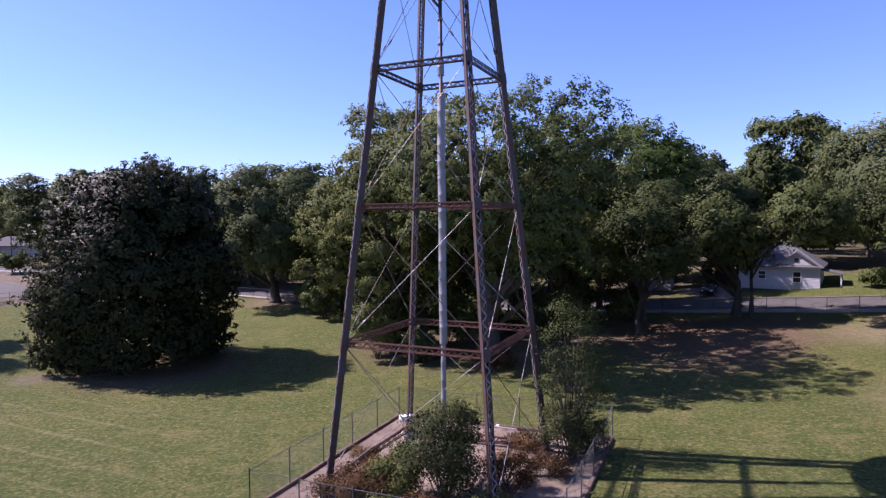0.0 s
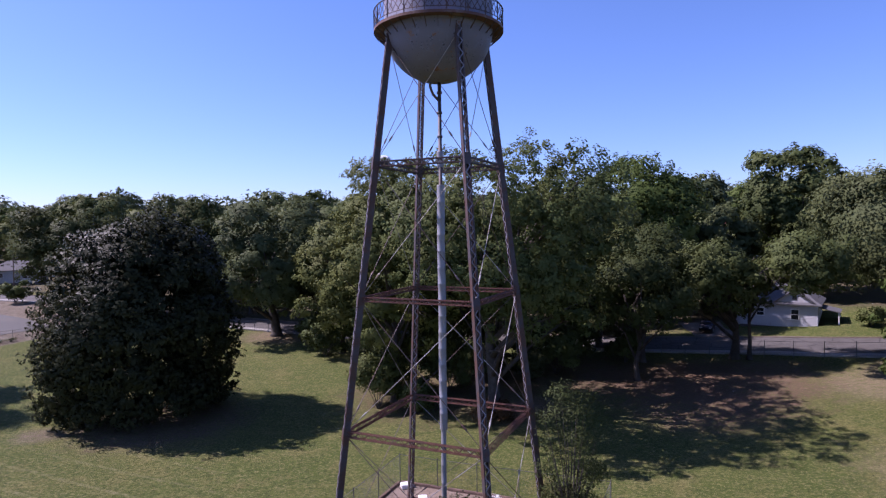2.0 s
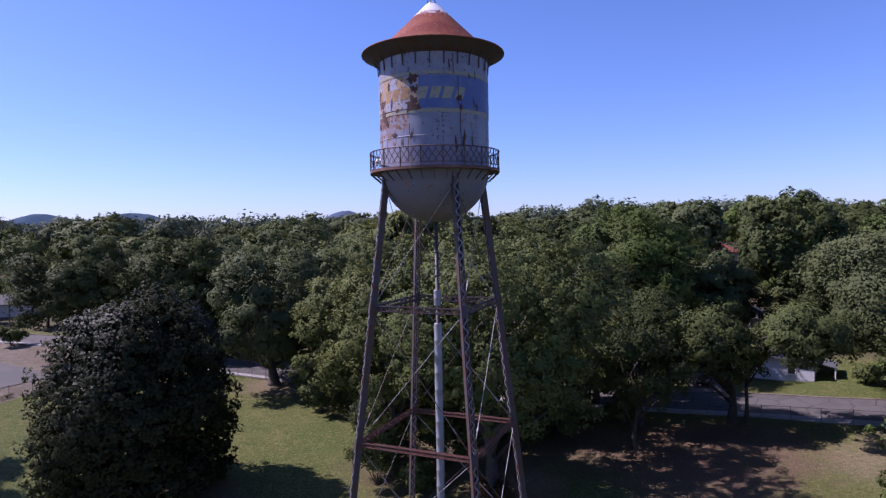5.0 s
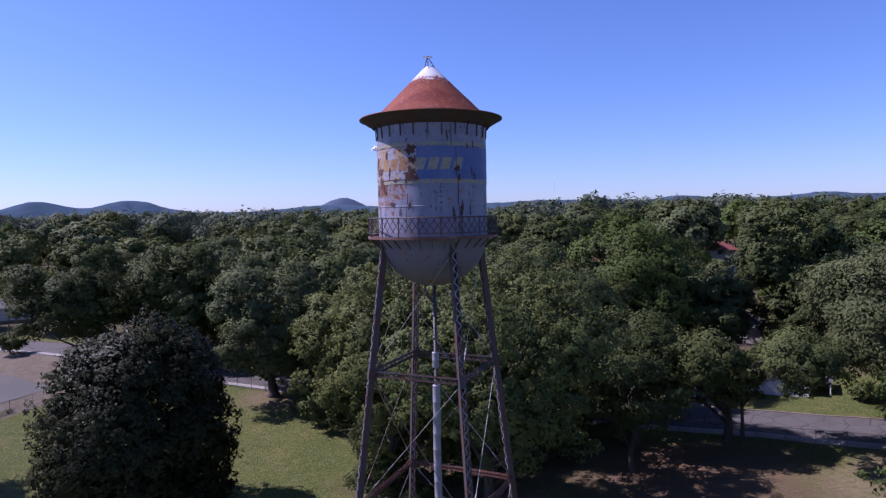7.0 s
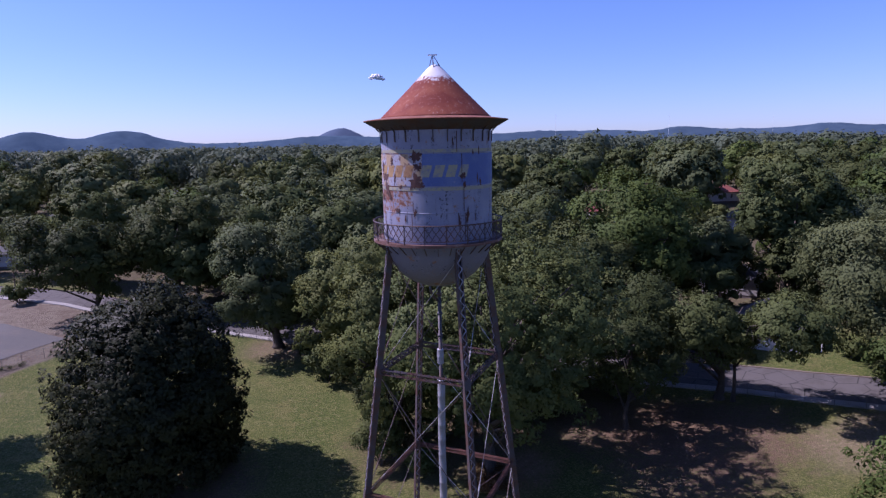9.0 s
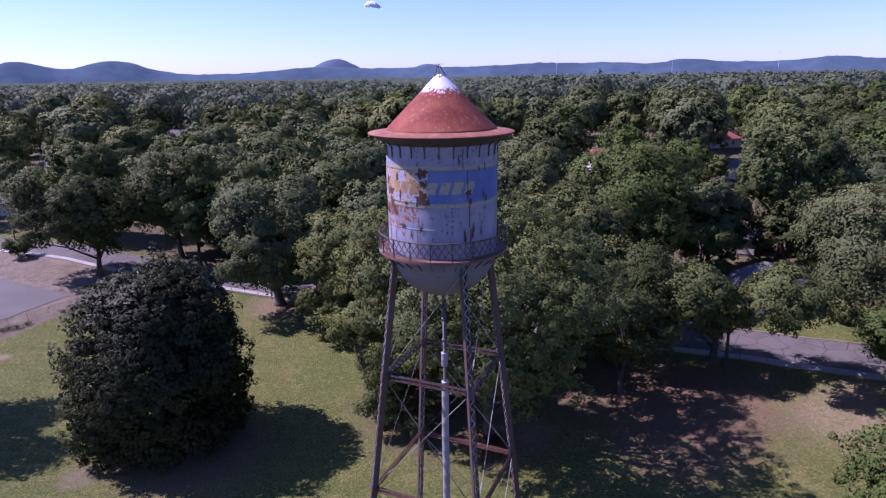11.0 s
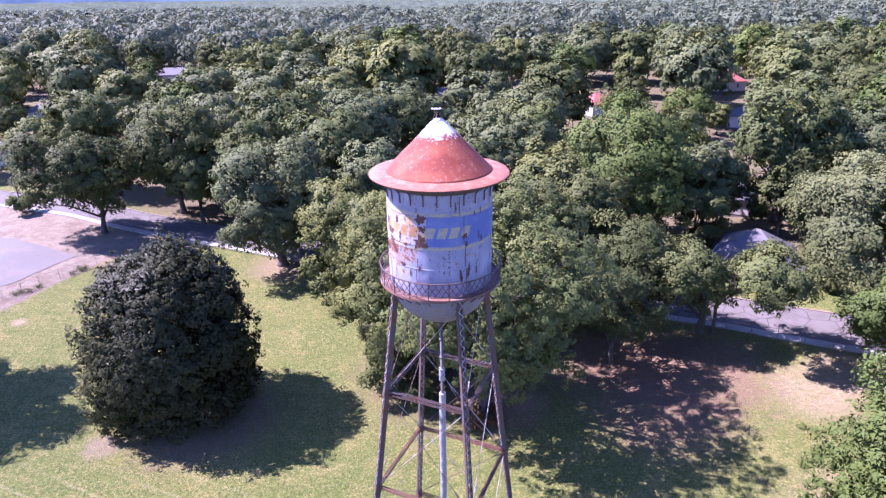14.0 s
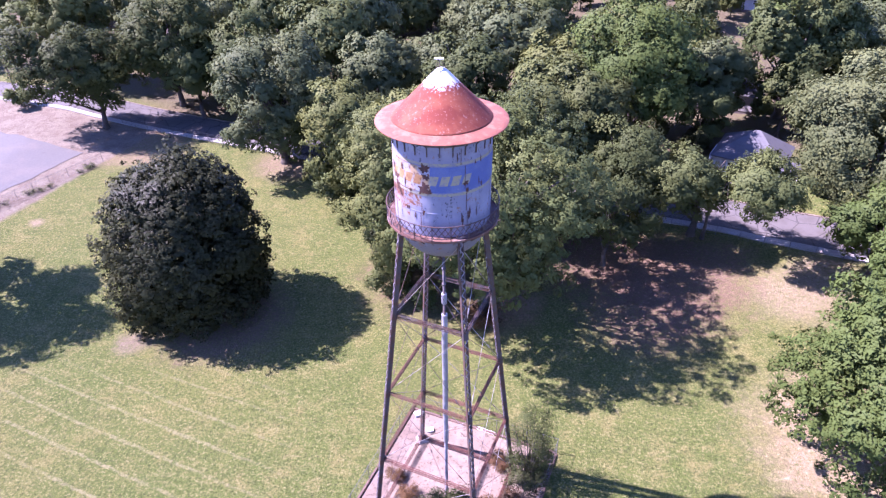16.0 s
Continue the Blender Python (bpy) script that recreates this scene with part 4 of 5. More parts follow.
tree("hardwood_tree", 13.5, 81.0, 20.0, 7.5, 3.0, 28000, 0.27, LEAF_DEEP, "dark green tree over the pavement", 29, 0.35, 24, 8)
# added tree, placed to shade the lawn between the oak and the pavement
tree("hardwood_tree", 21.0, 67.0, 14.5, 6.6, 4.0, 20000, 0.20, LEAF_DEEP, "added dark green tree at the oak's edge, shading the lawn", 43, 0.3, 22, 8)
tree("hardwood_tree", 43.5, 99.0, 13.0, 5.8, 1.0, 16000, 0.28, LEAF_OAK, "round green tree behind the white house", 44, 0.25, 18, 6)
tree("hardwood_tree", 39.0, 104.5, 16.0, 6.2, 1.5, 18000, 0.28, LEAF_DEEP, "dark green tree behind the shed", 45, 0.28, 18, 6)
tree("hardwood_tree", 57.0, 98.0, 13.0, 5.5, 0.8, 16000, 0.28, LEAF_DEEP, "dark green tree behind the white house", 41, 0.25, 18, 6)
tree("hardwood_tree", 67.0, 92.0, 17.0, 7.0, 1.0, 20000, 0.30, LEAF_GREY, "pale green tree beside the white house", 42, 0.3, 20, 6)
tree("hardwood_tree", -15.0, 88.0, 21.0, 7.2, 1.0, 34000, 0.25, LEAF_YELLOW, "yellow-green tree with branches to the ground", 30, 0.35, 26, 8)
tree("maple_tree", 50.5, 59.5, 13.5, 6.5, 0.8, 26000, 0.23, LEAF_BRIGHT, "small bright green tree beside the pavement", 40, 0.25, 22, 8)
tree("pecan_tree", 54.5, 70.5, 22.0, 10.6, 1.8, 62000, 0.23, LEAF_OLIVE, "tall pale green pecan beside the road", 19, 0.45, 40, 9, clump=14, dome=0.55)
tree("oak_tree", 60.0, 105.0, 26.3, 10.4, 1.5, 40000, 0.35, LEAF_OAK, "very tall green oak behind the white house", 20, 0.55, 30, 8)
tree("oak_tree", 31.0, 97.0, 27.0, 11.5, 3.0, 44000, 0.30, LEAF_BRIGHT, "tall bright green oak beyond the road", 21, 0.55, 30, 8)
tree("maple_tree", 42.4, 34.2, 17.5, 14.4, 0.5, 124000, 0.205, LEAF_BRIGHT, "bright green broad tree on bare pale ground", 22, 0.4, 110, 12, skirt=11, clump=40, puff=0.6, rough=0.4)
tree("maple_tree", 51.0, 47.5, 15.5, 9.5, 1.0, 46000, 0.22, LEAF_BRIGHT, "bright green tree behind the broad maple", 47, 0.3, 30, 8, clump=50, puff=0.8, rough=0.4)
tree("maple_tree", -67.3, 62.0, 21.0, 10.6, 5.0, 46000, 0.30, LEAF_OAK, "round green tree at the lawn's west edge", 23, 0.3, 21, 6)
tree("hardwood_tree", 21.0, 84.0, 22.0, 8.0, 3.0, 28900, 0.29, LEAF_DEEP, "dark green tree beside the road", 24, 0.4, 24, 8)
tree("hardwood_tree", -3.0, 78.0, 24.0, 8.5, 2.0, 28900, 0.29, LEAF_YELLOW, "yellow-green tree on the lawn's far edge", 25, 0.4, 24, 8)
tree("hardwood_tree", 6.0, 76.0, 23.0, 8.0, 3.0, 25500, 0.29, LEAF_DEEP, "dark green tree behind the oak", 26, 0.4, 24, 8)
tree("hardwood_tree", -13.0, 91.0, 19.0, 6.0, 1.0, 25500, 0.27, LEAF_YELLOW, "yellow-green tree near the pavement", 27, 0.35, 21, 8)


def shrub(x, y, hgt, rad, count, size, material, label, seed, category="bush", nlobes=9):
    rng = random.Random(seed)
    root = empty(category, x, y, lie(x, y) + 0.04)
    tagged(root, label, category)
    lobes = lobes_of(rng, hgt, 0.15, rad, nlobes)
    bm = bmesh.new()
    for lobe in lobes[1:]:
        e = Vector(lobe[:3])
        tube(bm, [(rng.uniform(-0.2, 0.2), rng.uniform(-0.2, 0.2), -0.1), e * 0.5 + Vector((0, 0, 0.3)), e], [0.045, 0.03, 0.01], 5)
        if category == "sapling":       # each of the sapling's stems stands free
            part("stem", bm, BARK, root)
            bm = bmesh.new()
    if category == "sapling":
        bm.free()
    else:
        part("stem", bm, BARK, root)
    v, soft = crown_data(seed, lobes, count, size, 6, rough=0.6, puff=0.2 + 0.12 * rad)
    leaf_mesh("foliage", v, material, root, soft)


shrub(-0.2, 29.9, 5.2, 2.4, 15000, 0.095, LEAF_DARK, "leafy green bush grown up under the tower", 31, "bush", 24)
shrub(-2.6, 30.6, 2.6, 1.7, 7000, 0.09, LEAF_YELLOW, "low yellow-green bush in the gravel bed", 32)
shrub(-4.6, 29.4, 2.0, 2.2, 8000, 0.085, LEAF_RED, "reddish dry weeds in the gravel bed", 33)
shrub(3.0, 31.3, 1.9, 1.5, 4500, 0.085, LEAF_RED, "reddish brown weeds beside the bush", 34)
shrub(7.2, 34.9, 9.8, 2.1, 10500, 0.075, LEAF_DEEP, "thin tall sapling against the fence", 35, "sapling", 34)
shrub(6.8, 34.2, 3.4, 2.1, 6500, 0.09, LEAF_DARK, "low tangled growth at a tower leg", 36)
for i, (x, y, hh, rr) in enumerate(((-5.6, 31.2, 1.1, 1.3), (-3.4, 28.6, 1.5, 1.4), (-1.6, 27.4, 1.4, 1.3), (-3.6, 33.6, 0.9, 1.1), (1.8, 27.6, 1.6, 1.2), (4.6, 36.8, 0.8, 1.2), (5.6, 32.6, 1.2, 1.2), (8.6, 36.2, 1.8, 1.4), (-4.8, 35.6, 0.7, 0.9))):
    shrub(x, y, hh, rr, 2600, 0.07, (LEAF_RED, LEAF_YELLOW, LEAF_RED)[i % 3], "patch of dry tangled weeds in the gravel bed", 80 + i, "weeds")
shrub(4.2, 57.0, 1.6, 2.4, 2200, 0.16, LEAF_RED, "heap of dry brush under the oak", 37)
for i, (x, y, hh, rr) in enumerate(((-11, 84, 7, 3.6), (-17, 86, 5, 3.6), (-9, 90, 6, 3.5), (-1, 84, 5, 3.4), (4, 82, 6, 3.8), (11, 79, 4.5, 3.2), (16, 77, 5, 3.4), (22, 75, 3.6, 2.6), (-20, 92, 5, 3.2), (10, 100, 6, 4.5), (0, 104, 6, 4.5), (20, 96, 6, 4.5), (-10, 109, 6, 4.5))):
    shrub(x, y, hh, rr, 2600, 0.3, (LEAF_YELLOW, LEAF_OAK)[i % 2], "tangled undergrowth beside the road", 60 + i)
for i, (x, y, hh, rr) in enumerate(((-7.0, 62, 6.5, 3.0), (-6, 67, 6, 3.2), (-8, 70, 7, 3.4), (0, 67, 5, 3.2), (4, 71, 5, 3.4), (9, 69, 4, 3), (13, 72, 4.5, 3.2), (-3, 60.5, 3.2, 2.2))):
    shrub(x, y, hh, rr, 6500, 0.2, (LEAF_YELLOW, LEAF_OAK, LEAF_DARK)[i % 3], "leafy undergrowth beneath the tall trees", 160 + i)
for i, (x, y, hh, rr) in enumerate(((27, 95, 5.5, 3.6), (31, 101, 6.5, 4.0), (37, 101.5, 6, 3.6), (42.5, 95.5, 5, 2.8), (23, 91, 4.5, 3.0), (19, 96, 6, 4.0))):
    shrub(x, y, hh, rr, 3600, 0.26, LEAF_DARK, "dark undergrowth behind the shed", 200 + i)
tree("hardwood_tree", -93.0, 144.0, 15.5, 7.5, 1.0, 16000, 0.36, LEAF_OAK, "round green tree beyond the road", 48, 0.3, 24, 6)
shrub(55.0, 79.0, 2.4, 2.0, 2500, 0.22, LEAF_OAK, "rounded bush at the house corner", 38)
shrub(-85.0, 120.5, 4.0, 3.0, 2500, 0.3, LEAF_OAK, "green bush beside the street lamp", 39)


for i in range(11):
    f = random.random()
    shrub(-68.6 + 9.0 * f + random.uniform(-0.7, 0.7), 81.0 + 17.5 * f + random.uniform(-0.9, 0.9), random.uniform(0.15, 0.35), random.uniform(0.5, 1.2), 260, 0.08, LEAF_OLIVE, "dry weeds along the fence", 100 + i, "weeds")

# ---- houses ----
def house(name, x, y, turn, w, d, wall, rise, roof_mat, wall_mat, label, windows=2, detail=False, hip=True, base=None):
    """A one-storey house; its front looks along -y before the turn."""
    root = empty(name, x, y, lie(x, y) if base is None else base, turn)
    tagged(root, label, "house")
    found = 0.5
    bm = bmesh.new()
    box(bm, -w / 2 + 0.06, w / 2 - 0.06, -d / 2 + 0.06, d / 2 - 0.06, -0.6, found)
    part("foundation", bm, BRICK, root)
    bm = bmesh.new()
    levels = [(0.0, found), (0.0, found + wall)]
    if detail:                  # lapped boards: each sets out over the one below
        levels = []
        for i in range(int(wall / 0.2)):
            levels += [(0.035, found + 0.2 * i), (0.0, found + 0.2 * i + 0.2)]
    rings = [[bm.verts.new((sx * (w / 2 + o), sy * (d / 2 + o), z)) for sx, sy in ((-1, -1), (1, -1), (1, 1), (-1, 1))] for o, z in levels]
    for q, r in zip(rings, rings[1:]):
        for i in range(4):
            bm.faces.new((q[i], q[(i + 1) % 4], r[(i + 1) % 4], r[i]))
    bm.faces.new(rings[0][::-1])
    bm.faces.new(rings[-1])
    part("wall", bm, wall_mat, root)
    bm = bmesh.new()
    ov, t = 0.5, found + wall
    ridge = max(0.0, (w - d) / 2) if hip else w / 2 + ov
    lo = [bm.verts.new((sx * (w / 2 + ov), sy * (d / 2 + ov), t - 0.12)) for sx, sy in ((-1, -1), (1, -1), (1, 1), (-1, 1))]
    lo2 = [bm.verts.new(v.co + Vector((0, 0, 0.16))) for v in lo]
    hi = [bm.verts.new((-ridge - 0.01, 0, t + rise)), bm.verts.new((ridge + 0.01, 0, t + rise))]
    bm.faces.new(lo[::-1])
    for i in range(4):
        bm.faces.new((lo[i], lo[(i + 1) % 4], lo2[(i + 1) % 4], lo2[i]))
    bm.faces.new((lo2[0], lo2[1], hi[1], hi[0]))
    bm.faces.new((lo2[2], lo2[3], hi[0], hi[1]))
    bm.faces.new((lo2[1], lo2[2], hi[1]))
    bm.faces.new((lo2[3], lo2[0], hi[0]))
    roof_ob = part("roof", bm, roof_mat, root)
    if not detail:
        bm = bmesh.new()
        box(bm, w * 0.12, w * 0.12 + 0.55, 0.5, 1.05, t + rise * 0.6, t + rise + 0.5)
        part("chimney", bm, BRICK, roof_ob)
    for i in range(windows):
        cx = -w / 2 + w * (i + 0.62) / (windows + 0.25)
        hh = 1.35 if i else 1.0
        z0 = found + 2.45 - hh
        win = bmesh.new()
        for a, b, c, e in ((-0.53, 0.53, hh, hh + 0.1), (-0.53, 0.53, -0.1, 0), (-0.53, -0.43, 0, hh), (0.43, 0.53, 0, hh), (-0.43, 0.43, hh / 2 - 0.03, hh / 2 + 0.03)):
            box(win, cx + a, cx + b, -d / 2 - 0.09, -d / 2 - 0.01, z0 + c, z0 + e)
        win = part("window", win, WHITE, root)
        bm = bmesh.new()
        box(bm, cx - 0.43, cx + 0.43, -d / 2 - 0.05, -d / 2 - 0.035, z0, z0 + hh)
        part("pane", bm, GLASS, win)
    return root


wh = house("house", 48.8, 89.0, -34.5, 9.6, 9.0, 3.2, 3.5, SHINGLE, SIDING, "white boarded house with a grey hipped roof", 2, True, base=3.7)
# gable over the front room and a small side porch
bm = bmesh.new()
t = 3.7
a, b, c = (-0.6, t - 0.05), (4.7, t - 0.05), (2.05, t + 1.9)
vs = [[bm.verts.new((x, y, z)) for x, z in (a, b, c)] for y in (-4.62, 0.0)]
bm.faces.new(vs[0])
bm.faces.new(vs[1][::-1])
for i in range(3):
    bm.faces.new((vs[0][i], vs[1][i], vs[1][(i + 1) % 3], vs[0][(i + 1) % 3]))
gable = part("gable", bm, SIDING, wh)
bm = bmesh.new()
bar(bm, (-0.9, -2.3, t - 0.12), (2.08, -2.3, t + 2.0), 5.2, 0.12)
bar(bm, (5.0, -2.3, t - 0.12), (2.02, -2.3, t + 2.0), 5.2, 0.12)
part("gable_roof", bm, SHINGLE, wh)
bm = bmesh.new()
box(bm, 1.8, 2.3, -4.68, -4.63, t + 0.65, t + 1.15)
part("vent", bm, GLASS, gable)
bm = bmesh.new()
bar(bm, (4.9, -1.5, 3.3), (7.4, -1.5, 2.75), 4.4, 0.1)
porch = part("porch_roof", bm, SHINGLE, wh)
for y in (-3.5, 0.4):
    bm = bmesh.new()
    box(bm, 7.1, 7.25, y, y + 0.14, -0.3, 2.8)
    part("porch_post", bm, WHITE, porch)
bm = bmesh.new()
box(bm, -5.6, -4.86, -3.4, 0.8, 0.2, 3.3)
part("side_bay", bm, SIDING, wh)

HOUSES = [("house", 54.0, 113.0, -30, 10, 7, 3.0, 2.6, SHINGLE, CONCRETE, "grey-roofed house among the trees"),
          ("house", 88.5, 177.0, -24, 11, 9, 3.2, 2.6, SHINGLE, SIDING, "white house with a grey roof in the woods"),
          ("house", 101.5, 225.0, 10, 11, 9, 3.2, 3.2, REDROOF, SIDING, "white house with a red roof in the woods"),
          ("house", 50.5, 200.5, 28, 11, 9, 3.4, 2.8, REDROOF, SIDING, "white house with a bright red roof"),
          ("house", 26.4, 217.0, 5, 12, 8, 3.2, 2.6, WOOD, SIDING, "brown-roofed house behind trees"),
          ("house", -0.5, 234.0, -8, 13, 9, 3.2, 2.6, SHINGLE, SIDING, "wide house with a pale grey roof"),
          ("house", -113.5, 275.0, 14, 16.5, 9, 3.4, 2.6, SHINGLE, SIDING, "long white house with a grey roof"),
          ("house", -141.0, 281.0, 5, 11, 9, 3.4, 2.6, SHINGLE, SIDING, "white house at the clearing"),
          ("house", -112.0, 160.0, 20, 12, 8, 3.2, 2.4, SHINGLE, SIDING, "pale house beyond the road"),
          ("house", -128.5, 206.5, 8, 11, 8, 3.0, 2.4, SHINGLE, SIDING, "grey-roofed house in the woods")]
for spec in HOUSES:
    house(*spec)
# a low shed beside the driveway
shed = empty("shed", 33.0, 97.0, lie(33, 97), -30)
tagged(shed, "low weathered shed with a tin roof", "shed")
bm = bmesh.new()
box(bm, -2.6, 2.6, -1.6, 1.6, -0.3, 2.0)
part("wall", bm, CONCRETE, shed)
bm = bmesh.new()
bar(bm, (-2.9, 0, 2.4), (2.9, 0, 2.05), 3.8, 0.08)
part("roof", bm, JACKET, shed)


def pickup(x, y, turn, paint, label):
    car = empty("car", x, y, lie(x, y) + 0.05, turn)
    tagged(car, label, "car")
    side = [(-2.2, 0.45), (-2.25, 0.85), (-1.9, 1.0), (-1.35, 1.06), (-0.85, 1.52), (0.9, 1.58), (1.55, 1.15), (2.2, 1.05), (2.28, 0.5), (2.1, 0.38), (-2.05, 0.36)]
    bm = bmesh.new()
    lft, rgt = ([bm.verts.new((px, s * (0.86 if pz < 1.2 else 0.68), pz)) for px, pz in side] for s in (-1, 1))
    bm.faces.new(lft[::-1])
    bm.faces.new(rgt)
    for i in range(len(side)):
        j = (i + 1) % len(side)
        bm.faces.new((lft[i], lft[j], rgt[j], rgt[i])[::-1])
    bmesh.ops.recalc_face_normals(bm, faces=bm.faces[:])
    bmesh.ops.bevel(bm, geom=list(bm.edges), offset=0.05, segments=2, affect="EDGES")
    body = part("body", bm, paint, car)
    for x0, x1, y0, y1, z0, z1, nm in ((-0.75, 0.95, -0.80, 0.80, 1.15, 1.42, "side_window"), (-1.22, -1.0, -0.62, 0.62, 1.2, 1.4, "windscreen"), (1.22, 1.4, -0.62, 0.62, 1.2, 1.38, "rear_window")):
        bm = bmesh.new()
        box(bm, x0, x1, y0, y1, z0, z1)
        part(nm, bm, GLASS, body)
    for px in (-1.35, 1.4):
        for s in (-1, 1):
            bm = bmesh.new()
            tube(bm, [(px, s * 0.72, 0.33), (px, s * 0.92, 0.33)], 0.33, 16)
            wheel = part("wheel", bm, PIPE, car)
            bm = bmesh.new()
            tube(bm, [(px, s * 0.915, 0.33), (px, s * 0.935, 0.33)], 0.19, 12)
            part("rim", bm, JACKET, wheel)
    for s in (-0.6, 0.6):
        bm = bmesh.new()
        box(bm, -2.29, -2.2, s - 0.16, s + 0.16, 0.68, 0.82)
        part("headlight", bm, WHITE, car)


CARBLUE, _nt, _b = graph("dark car paint")
_b.inputs["Base Color"].default_value, _b.inputs["Roughness"].default_value, _b.inputs["Metallic"].default_value = (0.035, 0.033, 0.04, 1), 0.25, 0.2
pickup(37.4, 87.4, 60, CARBLUE, "dark car parked in the dirt driveway")


def lamp_post(x, y, hgt, label, arm=1.8):
    root = empty("street_lamp" if arm else "mast", x, y, lie(x, y))
    tagged(root, label, "street lamp" if arm else "mast")
    bm = bmesh.new()
    tube(bm, [(0, 0, -0.3), (0, 0, hgt)], [0.14, 0.09], 10)
    part("pole", bm, WOOD if arm else WHITE, root)
    if arm:
        bm = bmesh.new()
        tube(bm, [(0, 0, hgt - 0.4), (arm * 0.6, 0, hgt), (arm, 0, hgt + 0.05)], 0.04, 8)
        part("arm", bm, GALV, root)
        bm = bmesh.new()
        tube(bm, [(arm, 0, hgt + 0.05), (arm + 0.35, 0, hgt + 0.05), (arm + 0.7, 0, hgt + 0.02)], [0.06, 0.16, 0.08], 10)
        part("lamp_head", bm, GALV, root)


lamp_post(-86.0, 121.5, 9.0, "wooden street lamp post beside the road")
for x, y, hh in ((130.0, 700.0, 52.0), (330.0, 900.0, 60.0), (560.0, 1050.0, 60.0)):
    lamp_post(x, y, hh, "slender pale mast above the distant woods", 0)

# ---- the woods beyond the road ----
PLACED = [(o.matrix_basis.translation.x, o.matrix_basis.translation.y) for o in scene.objects if o.get("category") == "tree"]
CLEAR = [(s[1], s[2], 11.0 if s[2] > 130 else 5.5) for s in HOUSES] + [(49.3, 88.2, 11.0), (37, 88, 7), (33, 97, 5)]


def off_road(x, y):
    """How far a place lies beyond the pavement line."""
    i = min(range(len(LINE)), key=lambda k: (LINE[k].x - x) ** 2 + (LINE[k].y - y) ** 2)
    return (Vector((x, y)) - LINE[i]).dot(SIDE[i])


def in_clearing(x, y, grow=0.0):
    for cx, cy, r in CLEAR:
        if (x - cx) ** 2 + (y - cy) ** 2 < (r + grow) ** 2:
            return True
        # the open side towards the tower
        d = Vector((cx, cy)).normalized()
        rel = Vector((x - cx, y - cy))
        s = -rel.dot(d)
        if cy > 140 and 0 < s < 50 and abs(rel.x * d.y - rel.y * d.x) < r * 0.55:
            return True
    return False


rng = random.Random(5)
kinds = []
for i, (mat, hh, rr, bb) in enumerate(((LEAF_OAK, 22, 9.6, 3), (LEAF_GREY, 19, 9.2, 3), (LEAF_YELLOW, 17, 7.4, 2), (LEAF_DEEP, 25, 11.0, 4), (LEAF_BRIGHT, 21, 9.2, 3), (LEAF_GREY, 18, 9.6, 2))):
    kinds.append([])
    for far in (0, 1):
        kinds[-1].append(dict(clump=(12, 8)[far], puff=(0.75, 0.85)[far], mat=mat, hgt=hh, rad=rr, base=bb, count=(12500, 6200)[far], size=(0.42, 0.64)[far], seed=50 + i + 10 * far))
WOODS = []
tries = 0
while len(WOODS) < 250 and tries < 20000:
    tries += 1
    y = rng.uniform(62, 285)
    x = rng.uniform(-0.84 * y - 18, 0.84 * y + 18)
    sep = 13.4 if y < 170 else 16.0
    if off_road(x, y) < 13.5 or in_clearing(x, y):
        continue
    if any((x - a) ** 2 + (y - b) ** 2 < (sep + 0.5) ** 2 for a, b in PLACED) or any((x - a) ** 2 + (y - b) ** 2 < sep * sep for a, b, _ in WOODS):
        continue
    WOODS.append((x, y, rng.randrange(6)))
made = {}
for x, y, k in WOODS:
    far = int(y > 165)
    s = rng.uniform(0.74, 1.22) * (1.1 if x < -10 else 0.9) * (1.18 if far else 1.0)
    # the western woods stay low, with one taller stand
    a = x / y
    rise = 0.095 if -0.64 < a < -0.52 else 0.06 if a < -0.28 else 0.085 if 0.42 < a < 0.52 else 0.16
    s = min(s, (min(14 + rise * y, 34.5) - lie(x, y)) / (kinds[k][far]["hgt"] * 1.03))
    # low growth in front of the houses that show above it
    for hx, hy in ((-113.5, 275), (50.5, 200.5), (88.5, 177), (-128.5, 206.5)):
        d = Vector((hx, hy)).normalized()
        back = (Vector((hx, hy)) - Vector((x, y))).dot(d)
        if 0 < back < 120 and abs((x - hx) * d.y - (y - hy) * d.x) < 11:
            s = min(s, max(0.5, (6.5 + 40 * back / Vector((hx, hy)).length + lie(hx, hy) * 0.9 - lie(x, y)) / kinds[k][far]["hgt"]))
    m = Matrix.Translation((x, y, lie(x, y))) @ Matrix.Rotation(rng.uniform(0, 6.28), 4, "Z") @ Matrix.Diagonal((s * rng.uniform(0.9, 1.1), s * rng.uniform(0.9, 1.1), s, 1))
    if (k, far) not in made:
        q = kinds[k][far]
        ob = tree("woodland_tree", 0, 0, q["hgt"], q["rad"], q["base"], q["count"], q["size"], q["mat"], "leafy woodland tree in the wood beyond the road", q["seed"], None, 30, 4, group="woodland trees", rough=0.3, puff=q["puff"], clump=q["clump"], dome=0.6, shell=True)
        ob.matrix_basis = m
        made[(k, far)] = ob
    else:
        ob = copy_thing(made[(k, far)], Matrix.Identity(4))
        ob.matrix_basis = m

